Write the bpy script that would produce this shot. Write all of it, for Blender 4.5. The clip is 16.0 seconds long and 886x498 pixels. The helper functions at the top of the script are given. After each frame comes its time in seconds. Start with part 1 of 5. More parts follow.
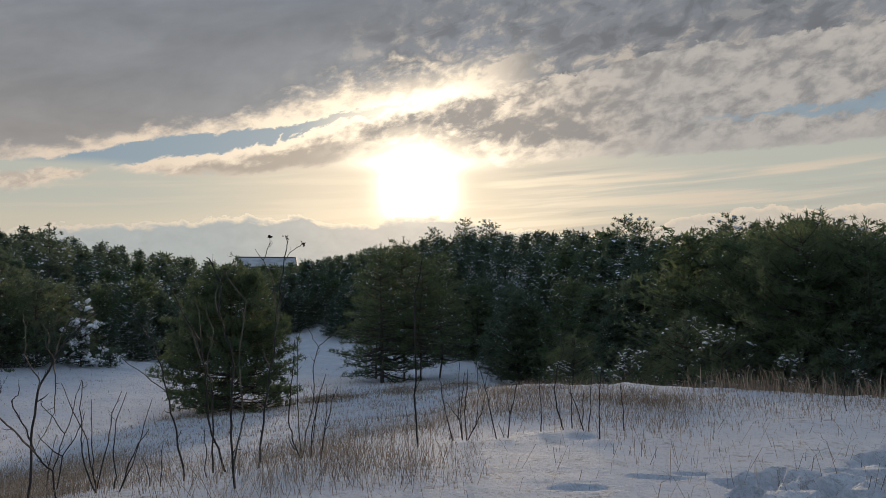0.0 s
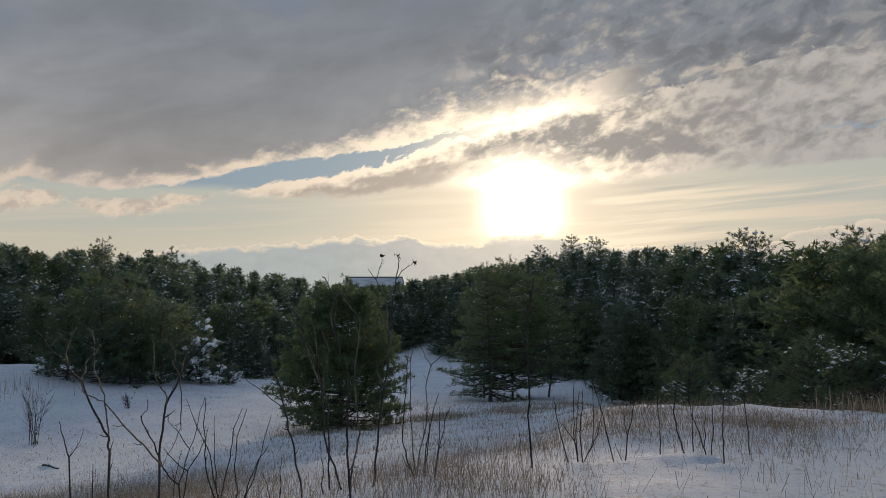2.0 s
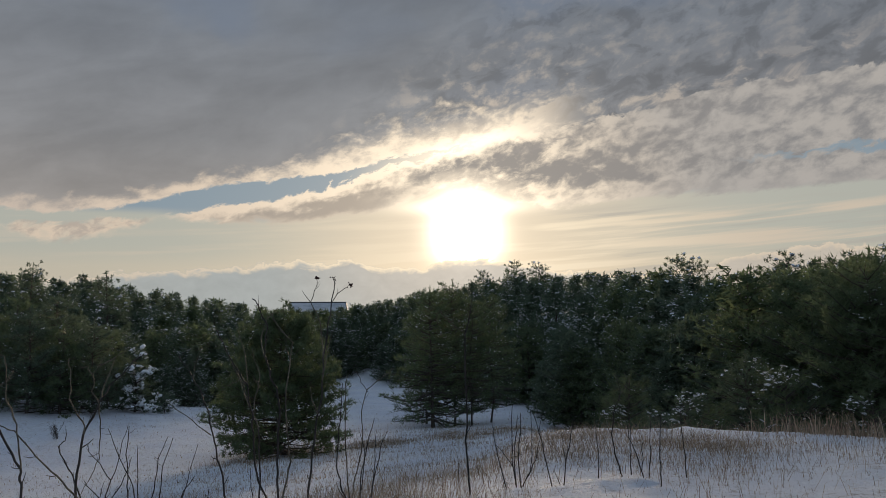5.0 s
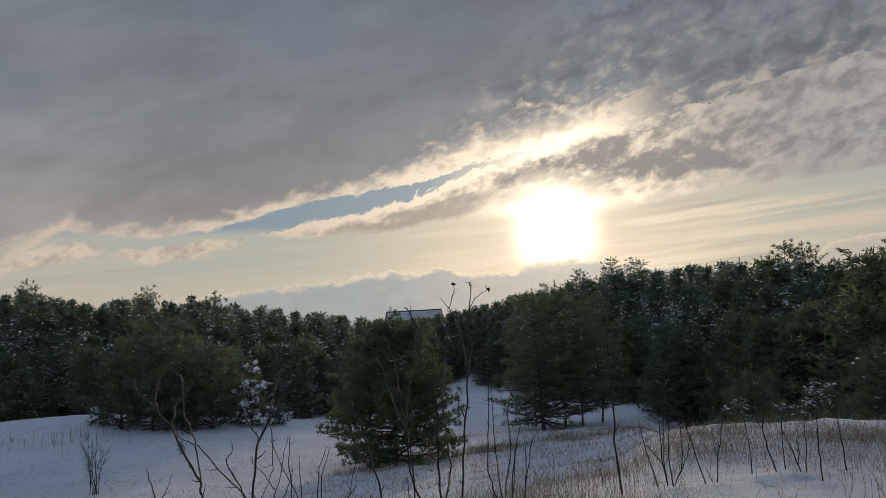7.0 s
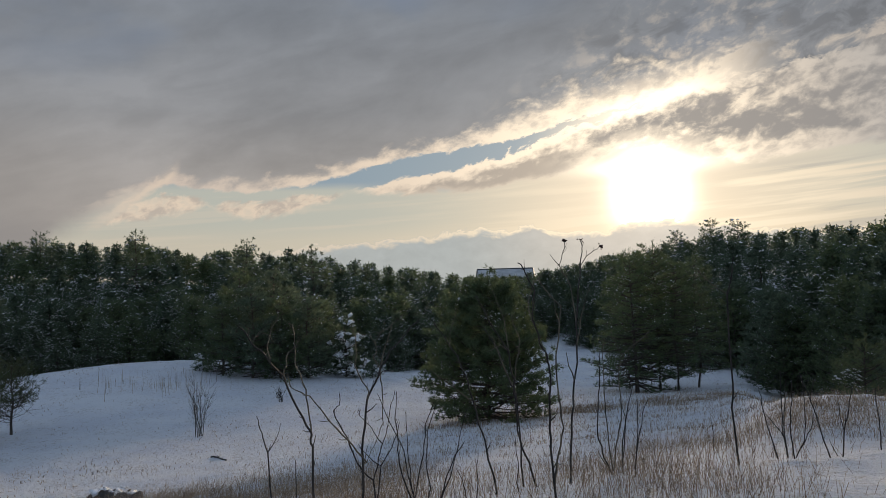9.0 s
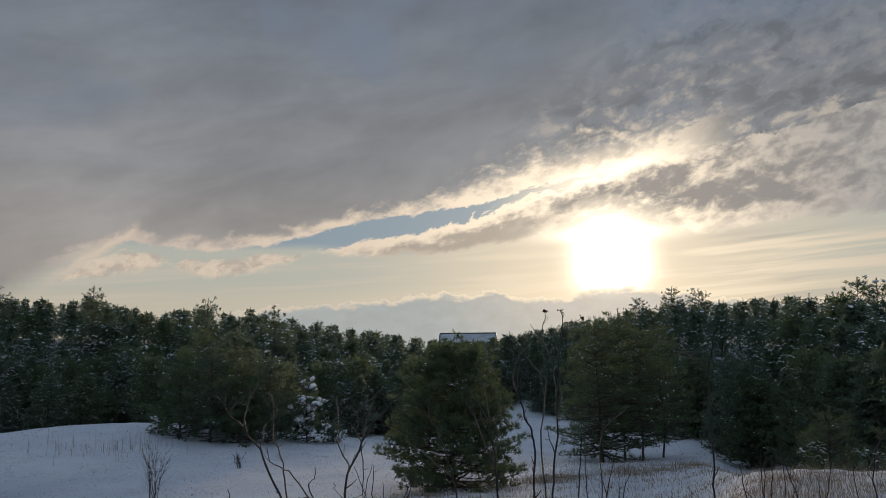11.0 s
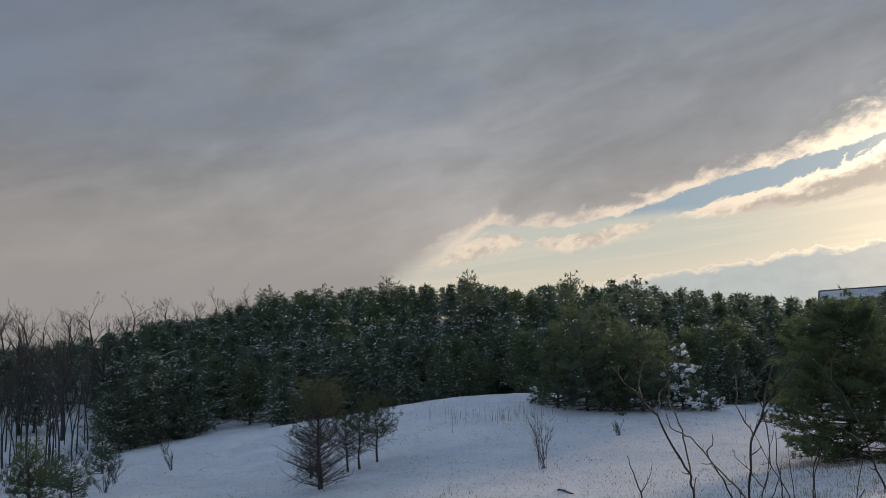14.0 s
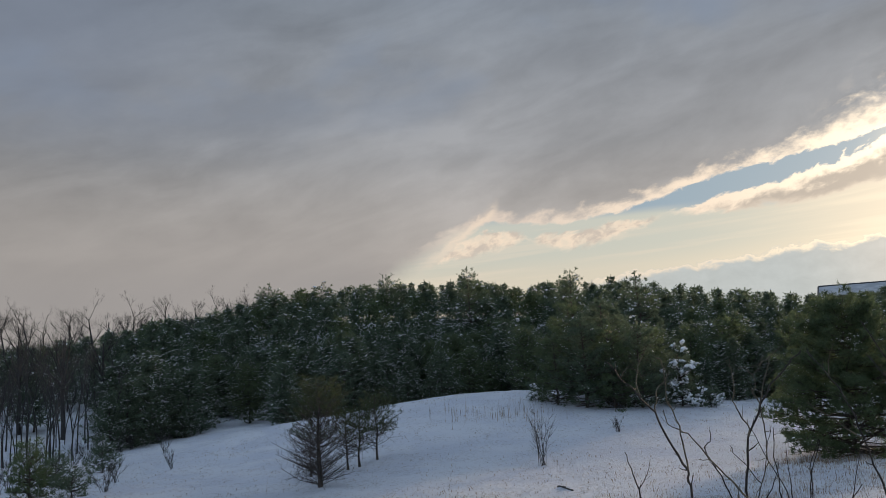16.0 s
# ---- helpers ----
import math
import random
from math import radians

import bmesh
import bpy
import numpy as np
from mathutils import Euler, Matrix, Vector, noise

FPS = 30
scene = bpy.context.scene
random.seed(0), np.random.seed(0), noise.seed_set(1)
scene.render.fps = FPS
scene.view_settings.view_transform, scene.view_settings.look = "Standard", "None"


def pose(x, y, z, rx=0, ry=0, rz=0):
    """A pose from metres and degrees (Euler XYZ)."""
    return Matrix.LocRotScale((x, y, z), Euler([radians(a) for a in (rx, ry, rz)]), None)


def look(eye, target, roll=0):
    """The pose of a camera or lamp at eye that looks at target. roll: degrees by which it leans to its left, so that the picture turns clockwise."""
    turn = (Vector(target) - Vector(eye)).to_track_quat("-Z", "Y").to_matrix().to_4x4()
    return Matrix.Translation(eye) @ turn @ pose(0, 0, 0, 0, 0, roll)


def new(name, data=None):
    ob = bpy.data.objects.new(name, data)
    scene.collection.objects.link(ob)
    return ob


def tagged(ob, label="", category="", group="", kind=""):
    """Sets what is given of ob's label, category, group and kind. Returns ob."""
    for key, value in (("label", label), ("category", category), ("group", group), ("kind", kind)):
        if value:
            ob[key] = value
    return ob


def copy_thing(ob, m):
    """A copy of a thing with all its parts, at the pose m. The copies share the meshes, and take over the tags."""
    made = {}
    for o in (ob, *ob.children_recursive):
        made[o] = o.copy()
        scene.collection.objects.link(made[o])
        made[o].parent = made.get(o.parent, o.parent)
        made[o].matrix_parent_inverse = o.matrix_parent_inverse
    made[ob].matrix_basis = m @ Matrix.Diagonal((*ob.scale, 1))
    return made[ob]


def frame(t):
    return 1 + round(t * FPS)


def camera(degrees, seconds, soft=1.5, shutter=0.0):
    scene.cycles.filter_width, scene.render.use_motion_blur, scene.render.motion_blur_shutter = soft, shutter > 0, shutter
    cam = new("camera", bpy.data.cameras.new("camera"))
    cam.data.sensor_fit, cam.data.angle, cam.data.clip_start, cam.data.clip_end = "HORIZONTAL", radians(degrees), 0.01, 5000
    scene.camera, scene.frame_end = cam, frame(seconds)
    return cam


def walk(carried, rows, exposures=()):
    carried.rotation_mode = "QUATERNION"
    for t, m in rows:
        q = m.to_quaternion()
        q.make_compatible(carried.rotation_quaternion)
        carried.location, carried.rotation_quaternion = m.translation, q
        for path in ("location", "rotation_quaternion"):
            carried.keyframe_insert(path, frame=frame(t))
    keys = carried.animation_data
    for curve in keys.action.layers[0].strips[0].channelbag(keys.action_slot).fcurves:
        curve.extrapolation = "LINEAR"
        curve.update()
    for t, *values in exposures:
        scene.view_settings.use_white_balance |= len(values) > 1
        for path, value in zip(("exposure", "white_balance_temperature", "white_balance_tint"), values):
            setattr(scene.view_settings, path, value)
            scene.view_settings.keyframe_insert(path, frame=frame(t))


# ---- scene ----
cam = camera(56.66, 16.0, soft=0.55)
PATH = [
    (0, (-0.0, -0.002, 1.586), (0.03, 3.53, -0.01)),
    (0.5, (-0.007, -0.014, 1.57), (2.22, 3.8, -0.21)),
    (1, (-0.013, 0.006, 1.563), (3.13, 3.99, -0.63)),
    (1.5, (-0.047, 0.048, 1.58), (4.99, 4.41, -0.7)),
    (2, (-0.067, 0.077, 1.58), (7.37, 4.84, -0.23)),
    (2.5, (-0.061, 0.061, 1.583), (7.61, 5.17, 0.46)),
    (3, (-0.048, 0.042, 1.586), (7.41, 5.57, 1.28)),
    (3.5, (-0.034, 0.043, 1.599), (6.85, 6.07, 1.51)),
    (4, (0.01, 0.1, 1.583), (6.01, 6.64, 1.39)),
    (6.5, (-0.272, 0.25, 1.553), (0.75, 6.29, -3.02)),
    (7, (-0.467, 0.148, 1.56), (9.71, 7.07, -3.27)),
    (7.5, (-0.57, 0.134, 1.543), (19.98, 4.86, -0.96)),
    (8, (-0.479, 0.236, 1.561), (18.99, 3.4, -0.63)),
    (8.5, (-0.469, 0.294, 1.56), (17.13, 4.08, -1.28)),
    (9, (-0.705, 0.354, 1.56), (16.16, 4.4, -1.54)),
    (9.5, (-0.866, 0.401, 1.596), (13.88, 5.05, -1.64)),
    (12, (-0.921, 0.332, 1.628), (13.88, 10.67, -0.04)),
    (12.5, (-0.969, 0.306, 1.631), (22.36, 10.09, 0.03)),
    (13, (-0.994, 0.328, 1.624), (28.66, 9.01, -1.37)),
    (13.5, (-1.005, 0.251, 1.627), (34.15, 7.68, -3.0)),
    (14, (-1.008, 0.218, 1.626), (38.09, 7.42, -2.94)),
    (14.5, (-1.002, 0.228, 1.629), (38.57, 7.13, -3.22)),
    (15, (-0.984, 0.192, 1.632), (38.66, 7.11, -3.46)),
    (15.5, (-0.987, 0.212, 1.626), (38.45, 7.16, -3.45)),
    (16, (-0.988, 0.223, 1.627), (38.06, 7.24, -3.25)),
]


def aimed(eye, yaw, pitch, lean):
    a, b = radians(yaw), radians(pitch)
    way = Vector((-math.sin(a) * math.cos(b), math.cos(a) * math.cos(b), math.sin(b)))
    return look(eye, Vector(eye) + way, lean)


walk(cam, [(t, aimed(eye, *turn)) for t, eye, turn in PATH],
     [(0, 0.10), (3.5, 0.08), (4.1, 0.0), (6.4, -0.07), (7.1, -0.08), (8.0, 0.04), (9.5, 0.10), (12.0, -0.08), (12.6, -0.08), (13.1, -0.04), (13.8, 0.24), (14.4, 0.37), (16.0, 0.38)])


# ---- world and sun ----
SUN_AZ, SUN_EL = 1.8, 7.5


class Net:
    """Shader node arithmetic in brief."""

    def __init__(self, tree):
        self.t = tree
        tree.nodes.clear()

    def node(self, kind, **props):
        n = self.t.nodes.new(kind)
        if "air_density" in props:
            n.air_density = props["air_density"]
        if "blend_type" in props:
            n.blend_type = props["blend_type"]
        if "clamp" in props:
            n.clamp = props["clamp"]
        if "data_type" in props:
            n.data_type = props["data_type"]
        if "dust_density" in props:
            n.dust_density = props["dust_density"]
        if "interpolation_type" in props:
            n.interpolation_type = props["interpolation_type"]
        if "operation" in props:
            n.operation = props["operation"]
        if "ozone_density" in props:
            n.ozone_density = props["ozone_density"]
        if "sky_type" in props:
            n.sky_type = props["sky_type"]
        if "sun_disc" in props:
            n.sun_disc = props["sun_disc"]
        if "sun_elevation" in props:
            n.sun_elevation = props["sun_elevation"]
        if "sun_rotation" in props:
            n.sun_rotation = props["sun_rotation"]
        if "use_clamp" in props:
            n.use_clamp = props["use_clamp"]
        return n

    def put(self, sock, v):
        if isinstance(v, bpy.types.NodeSocket):
            self.t.links.new(v, sock)
        elif v is not None:
            sock.default_value = v

    def m(self, op, a, b=None, c=None, clamp=False):
        n = self.node("ShaderNodeMath", operation=op, use_clamp=clamp)
        for s, v in zip(n.inputs, (a, b, c)):
            self.put(s, v)
        return n.outputs[0]

    def ss(self, v, lo, hi, a=0.0, b=1.0):
        n = self.node("ShaderNodeMapRange", interpolation_type="SMOOTHSTEP")
        for s, w in zip(n.inputs, (v, lo, hi, a, b)):
            self.put(s, w)
        return n.outputs[0]

    def lin(self, v, lo, hi, a=0.0, b=1.0):
        n = self.node("ShaderNodeMapRange", clamp=True)
        for s, w in zip(n.inputs, (v, lo, hi, a, b)):
            self.put(s, w)
        return n.outputs[0]

    def mix(self, f, a, b, blend="MIX"):
        n = self.node("ShaderNodeMix", data_type="RGBA", blend_type=blend)
        self.put(n.inputs[0], f)
        self.put(n.inputs[6], a if not isinstance(a, tuple) else (*a, 1))
        self.put(n.inputs[7], b if not isinstance(b, tuple) else (*b, 1))
        return n.outputs[2]

    def xyz(self, x, y, z=0.0):
        n = self.node("ShaderNodeCombineXYZ")
        for s, v in zip(n.inputs, (x, y, z)):
            self.put(s, v)
        return n.outputs[0]

    def noise(self, vec, scale, detail=5.0, rough=0.55, dist=0.0):
        n = self.node("ShaderNodeTexNoise")
        self.put(n.inputs["Vector"], vec)
        n.inputs["Scale"].default_value = scale
        n.inputs["Detail"].default_value = detail
        n.inputs["Roughness"].default_value = rough
        n.inputs["Distortion"].default_value = dist
        return n.outputs["Fac"]

    def ramp(self, v, stops):
        n = self.node("ShaderNodeValToRGB")
        e = n.color_ramp.elements
        while len(e) < len(stops):
            e.new(0.5)
        for el, (p, c) in zip(e, stops):
            el.position = p
            el.color = (*c, 1) if isinstance(c, tuple) else (c, c, c, 1)
        self.put(n.inputs[0], v)
        return n.outputs[0]


def make_world():
    world = bpy.data.worlds.new("winter_evening_sky")
    world.use_nodes = True
    scene.world = world
    k = Net(world.node_tree)
    co = k.node("ShaderNodeTexCoord").outputs["Generated"]
    sep = k.node("ShaderNodeSeparateXYZ")
    k.put(sep.inputs[0], co)
    x, y, z = sep.outputs
    el = k.m("MULTIPLY", k.m("ARCSINE", z), 57.2958)
    az = k.m("MULTIPLY", k.m("ARCTAN2", k.m("MULTIPLY", x, -1.0), y), 57.2958)
    azn = k.lin(az, -70.0, 70.0)

    def line(*stops):
        """A height in degrees that runs from bearing to bearing."""
        return k.m("MULTIPLY", k.ramp(azn, sorted(((a + 70) / 140, e / 25) for a, e in stops)), 25.0)

    def add(*v):
        s = v[0]
        for w in v[1:]:
            s = k.m("ADD", s, w)
        return s

    def mul(*v):
        s = v[0]
        for w in v[1:]:
            s = k.m("MULTIPLY", s, w)
        return s

    def sub(a, b):
        return k.m("SUBTRACT", a, b)

    def hump(v, at, wide):
        return k.m("EXPONENT", mul(k.m("POWER", k.m("DIVIDE", sub(v, at), wide), 2.0), -1.0))

    def scaled(colour, f):
        n = k.node("ShaderNodeVectorMath", operation="SCALE")
        k.put(n.inputs[0], colour)
        k.put(n.inputs["Scale"], f)
        return n.outputs[0]

    # clear sky
    sky = k.node("ShaderNodeTexSky", sky_type="NISHITA", sun_disc=False, sun_elevation=radians(SUN_EL),
                 sun_rotation=radians(-SUN_AZ), air_density=1.0, dust_density=1.0, ozone_density=1.5)
    # angle from the sun
    a, b = radians(SUN_AZ), radians(SUN_EL)
    dot = k.node("ShaderNodeVectorMath", operation="DOT_PRODUCT")
    k.put(dot.inputs[0], co)
    dot.inputs[1].default_value = (-math.sin(a) * math.cos(b), math.cos(a) * math.cos(b), math.sin(b))
    th = mul(k.m("ARCCOSINE", k.m("MINIMUM", dot.outputs["Value"], 1.0)), 57.2958)

    # cloud texture; the rows of cloud climb away from the left
    s = add(el, mul(az, 0.19))
    big = k.noise(k.xyz(mul(az, 0.055), mul(s, 0.17), 2.0), 1.7, 6.0, 0.52, 0.4)
    wob = sub(k.noise(k.xyz(mul(az, 0.20), mul(s, 0.55), 0.0), 1.3, 6.0, 0.58, 0.3), 0.5)
    nib = sub(k.noise(k.xyz(mul(az, 0.75), mul(s, 1.25), 4.0), 1.2, 5.0, 0.6, 0.5), 0.5)
    cell = k.noise(k.xyz(mul(az, 0.42), mul(s, 0.68), 9.0), 1.0, 6.0, 0.57, 0.35)
    fleece = k.noise(k.xyz(mul(az, 0.9), mul(s, 1.35), 12.0), 1.1, 5.0, 0.58, 0.3)
    wild = k.ss(add(az, mul(sub(el, 13.8), 1.2)), 15.0, 5.0)
    free = k.ss(az, 28.0, 8.0, 0.45, 1.0)
    elw = add(el, mul(add(mul(wob, 1.5), mul(nib, 1.5)), free))
    elb = add(el, mul(wob, 1.6), mul(nib, 0.5))

    # edges: the deck's underside, the strip's top and bottom, the feathered patches
    deck_low = line((-60, 17.5), (-30, 17.0), (-16, 16.5), (-9, 15.4), (-4, 14.6), (0, 14.0), (4, 13.3), (7, 12.7), (8.5, 12.3), (11, 11.7), (14.5, 11.3), (18, 10.8), (21, 10.1),
                    (23.5, 9.4), (26, 8.85), (29.5, 8.4), (32.5, 8.5), (33.8, 8.7), (34.6, 8.9), (36, 8.5), (37.5, 7.9), (38.8, 6.9), (41.5, 5.6), (46, 1.0), (60, 0.0))
    strip_top = line((-60, 17.3), (-30, 18.0), (-16, 17.2), (-9, 16.0), (-4, 15.0), (0, 14.2), (3, 13.4), (5, 12.7), (8.3, 11.95), (11, 11.0), (15, 10.0), (18.5, 9.4), (21, 8.8), (24, 8.6), (50, 8.4))
    strip_low = line((-60, 10.5), (-28, 9.9), (-18, 9.75), (-11, 9.75), (-7, 9.45), (-3.8, 9.3), (-1.8, 10.0), (-0.2, 10.5), (1.4, 11.0), (3.8, 10.8), (5.5, 9.9), (7.3, 9.15), (11.2, 8.85),
                     (15, 8.2), (17.5, 8.2), (21, 8.4), (23, 8.5), (50, 8.3))
    lens_top = line((-70, 16.0), (-40, 14.0), (-28.6, 12.85), (-25, 12.4), (-21, 12.2), (-18, 12.1), (-14.5, 11.9), (-10, 11.5))
    lens_low = line((-70, 10.5), (-40, 11.0), (-28.6, 11.4), (-25, 11.6), (-21, 11.75), (-18, 11.8), (-14.5, 12.0), (-10, 12.3))
    patch_top = line((22, 8.55), (25.5, 8.5), (29.5, 8.05), (31, 7.85), (31.9, 7.45), (32.4, 8.1), (35, 8.35), (37, 7.7), (39, 6.2), (50, 5.5))
    patch_low = line((22, 8.55), (25, 7.5), (27, 6.9), (29.6, 6.5), (31.9, 7.45), (32.4, 7.75), (34, 7.0), (36, 6.6), (39, 6.2), (50, 5.6))

    # open sky: warm and pale low down, blue in the gaps of the cloud
    clear = k.mix(k.ss(th, 3.0, 20.0), (0.63, 0.55, 0.44), (0.455, 0.462, 0.41))
    clear = k.mix(k.ss(el, 6.8, 4.6, 0.0, 0.7), clear, k.mix(k.ss(th, 4.0, 30.0), (0.68, 0.58, 0.45), (0.57, 0.50, 0.40)))
    clear = k.mix(k.m("MULTIPLY", k.ss(sub(el, strip_low), 0.0, 0.7), mul(k.ss(th, 5.0, 10.0), k.ss(az, 34.0, 29.0, 0.45, 1.0))), clear, (0.235, 0.315, 0.385))
    clear = k.mix(0.12, clear, scaled(sky.outputs[0], 0.05))
    # thin lit streaks under the cloud
    sl = add(el, mul(az, 0.055))
    thin_streak = k.noise(k.xyz(mul(az, 0.045), mul(sl, 0.85), 1.0), 1.7, 4.0, 0.5, 0.2)
    streak = mul(k.ss(thin_streak, 0.48, 0.66), k.ss(el, 9.3, 8.3), k.ss(az, 8.0, -5.0, 0.30, 0.85))
    col = k.mix(streak, clear, k.mix(k.ss(th, 3.0, 22.0), (0.95, 0.80, 0.58), (0.64, 0.535, 0.42)))
    grey = mul(k.ss(thin_streak, 0.47, 0.34), k.ss(el, 9.6, 8.6), k.ss(az, -2.0, -7.0, 0.0, 0.6))
    col = k.mix(grey, col, (0.43, 0.40, 0.355))

    # low bank over the horizon with a bright rim
    puff = k.noise(k.xyz(mul(az, 0.45), mul(el, 0.7), 5.0), 1.6, 6.0, 0.6, 0.3)
    top = line((-60, 5.0), (-40, 5.5), (-28.4, 5.85), (-24.7, 5.9), (-22, 6.25), (-19.6, 5.85), (-16.7, 5.8), (-14.5, 5.0), (-10, 4.5), (-4.5, 5.0), (-3, 5.5), (-0.5, 5.75), (1, 5.9), (3.2, 5.8), (5.3, 5.2),
               (8.6, 5.45), (10, 6.1), (11.5, 5.55), (14, 5.75), (17.3, 5.35), (20.5, 5.05), (25, 4.8), (30, 4.2), (36, 3.0))
    edge = sub(add(top, mul(sub(puff, 0.5), 1.5)), el)
    bank = k.ss(edge, 0.0, 0.14)
    bankcol = k.mix(k.ss(th, 3.0, 15.0), (0.56, 0.51, 0.445), (0.395, 0.415, 0.405))
    bankcol = k.mix(k.ss(az, -8.0, -14.0, 0.0, 0.7), bankcol, (0.60, 0.51, 0.41))
    bankcol = scaled(bankcol, add(mul(puff, 0.3), 0.85))
    rim = mul(bank, k.ss(edge, 0.55, 0.06))
    bankcol = k.mix(mul(rim, 0.9), bankcol, k.mix(k.ss(th, 3.0, 22.0), (1.1, 0.9, 0.62), (0.70, 0.585, 0.45)))
    bank = mul(bank, k.ss(az, 36.0, 24.0))
    col = k.mix(bank, col, bankcol)

    lit = k.mix(k.ss(th, 3.0, 20.0), (1.15, 0.96, 0.72), (0.74, 0.61, 0.48))
    lit = k.mix(k.ss(th, 18.0, 36.0), lit, (0.54, 0.455, 0.39))
    # strip of cloud beside the sun, broken into fleece on the other side
    fleecy = k.ss(az, 10.0, 3.0)
    under_top = sub(strip_top, elw)
    strip = mul(k.ss(under_top, -0.06, 0.16), k.ss(sub(elb, strip_low), -0.18, 0.25), k.ss(az, 23.5, 20.5))
    lens = mul(k.ss(sub(lens_top, elw), 0.0, 0.25), k.ss(sub(elw, lens_low), -0.1, 0.3))
    strip = mul(strip, sub(1.0, mul(lens, 0.85)))
    body = mul(k.ss(add(under_top, mul(sub(fleece, 0.5), 2.0)), 0.25, 1.35), k.ss(sub(elb, strip_low), -0.1, 0.5, 0.55, 1.0))
    heavy = mul(hump(el, 11.9, 1.0), k.ss(az, 6.0, 3.0), k.ss(az, -17.0, -8.0))
    lump = k.ss(add(mul(cell, 0.62), mul(fleece, 0.38), mul(heavy, 0.10)), 0.40, 0.62)
    low_light = k.ss(sub(elb, strip_low), 1.5, 0.2, 0.0, 0.55)
    right_body = mul(k.m("MAXIMUM", k.ss(under_top, 0.1, 0.8), k.ss(az, -1.0, -7.0)), lump, sub(1.0, low_light))
    body = add(mul(body, sub(1.0, fleecy), 0.88), mul(right_body, fleecy))
    shade_strip = k.mix(k.ss(th, 3.0, 16.0), (0.37, 0.315, 0.265), (0.355, 0.31, 0.268))
    shade_strip = k.mix(fleecy, shade_strip, k.mix(k.ss(th, 4.0, 26.0), (0.30, 0.275, 0.255), (0.245, 0.241, 0.243)))
    fair = k.mix(mul(fleecy, k.ss(th, 4.0, 18.0)), lit, (0.435, 0.405, 0.375))
    col = k.mix(strip, col, k.mix(body, fair, shade_strip))
    # feathered patches at the strip's end
    ragged = add(el, mul(nib, 1.1), mul(wob, 0.8))
    feather = mul(k.ss(sub(patch_top, ragged), -0.05, 0.3), k.ss(sub(ragged, patch_low), -0.25, 0.35), k.ss(az, 22.0, 24.5), k.ss(az, 42.0, 38.0))
    col = k.mix(mul(feather, k.ss(fleece, 0.30, 0.55, 0.6, 1.0)), col, k.mix(k.ss(add(cell, mul(sub(fleece, 0.5), 0.8)), 0.42, 0.66), (0.68, 0.56, 0.44), (0.47, 0.405, 0.345)))
    plume = mul(hump(ragged, add(9.7, mul(sub(az, 34.4), -0.72)), 0.36), k.ss(az, 33.8, 34.6), k.ss(az, 40.5, 37.0))

    # the deck: lit along its edge, shaded within, warmer low down, bluer overhead
    over = sub(elw, deck_low)
    deck = k.ss(over, k.ss(az, 34.5, 38.0, -0.04, -1.2), k.ss(az, 34.5, 38.0, 0.22, 1.2))
    deckmod = k.lin(add(mul(cell, 0.2), mul(big, 0.8)), 0.36, 0.64)
    under = k.ramp(k.lin(el, 4.0, 30.0), [(0.0, (0.45, 0.39, 0.335)), (0.17, (0.335, 0.31, 0.29)), (0.38, (0.245, 0.248, 0.258)), (0.62, (0.194, 0.210, 0.236)), (0.9, (0.142, 0.169, 0.208)), (1.0, (0.145, 0.172, 0.21))])
    mott = mul(add(mul(deckmod, 0.28), 0.835), k.ramp(k.lin(az, 0.0, 70.0), [(0.0, 1.0), (0.25, 1.0), (0.5, 1.10), (0.72, 0.98), (0.95, 0.78)]))
    shade = k.mix(mul(k.ss(az, 30.0, 46.0), k.ss(el, 13.0, 4.0, 0.0, 0.9)), scaled(under, mott), (0.252, 0.238, 0.232))
    blue_patch = k.noise(k.xyz(mul(az, 0.03), mul(el, 0.06), 8.0), 1.6, 4.0, 0.5, 0.3)
    shade = k.mix(mul(k.ss(blue_patch, 0.48, 0.62), k.ss(el, 12.0, 22.0, 0.0, 0.7)), shade, (0.168, 0.205, 0.270))
    shade = k.mix(mul(k.ss(az, 46.0, 66.0), k.ss(el, 12.0, 22.0, 0.0, 0.6)), shade, (0.165, 0.195, 0.255))
    # broken part of the deck
    broken = mul(wild, k.ss(add(mul(cell, 0.7), mul(fleece, 0.3)), 0.50, 0.64), k.ss(over, 9.0, 0.5, 0.25, 1.0))
    shade = k.mix(mul(broken, 0.7), shade, k.mix(k.ss(th, 5.0, 20.0), (0.76, 0.63, 0.49), (0.305, 0.295, 0.29)))
    dark = mul(wild, k.ss(cell, 0.50, 0.38))
    shade = scaled(shade, sub(1.0, mul(dark, 0.20)))
    inner = k.ss(add(mul(over, k.ss(az, 8.0, 20.0, 0.62, 1.5)), mul(sub(cell, 0.5), 3.2), mul(sub(fleece, 0.5), 1.6)), 0.1, 1.7)
    inner = k.m("MAXIMUM", inner, k.ss(az, 36.5, 41.0))
    inner = k.m("MAXIMUM", inner, mul(k.ss(az, 0.0, -8.0), k.ss(cell, 0.68, 0.50, 0.72, 1.0)))
    col = k.mix(deck, col, k.mix(inner, lit, shade))
    col = k.mix(mul(plume, 0.75), col, (0.66, 0.54, 0.43))
    # a thin dark shred in the bright break over the sun
    shred = mul(hump(elw, add(13.1, mul(add(az, 1.0), -0.21)), 0.17), k.ss(az, -0.3, -1.2), k.ss(az, -7.0, -5.5))
    col = k.mix(mul(shred, 0.7), col, (0.33, 0.30, 0.28))

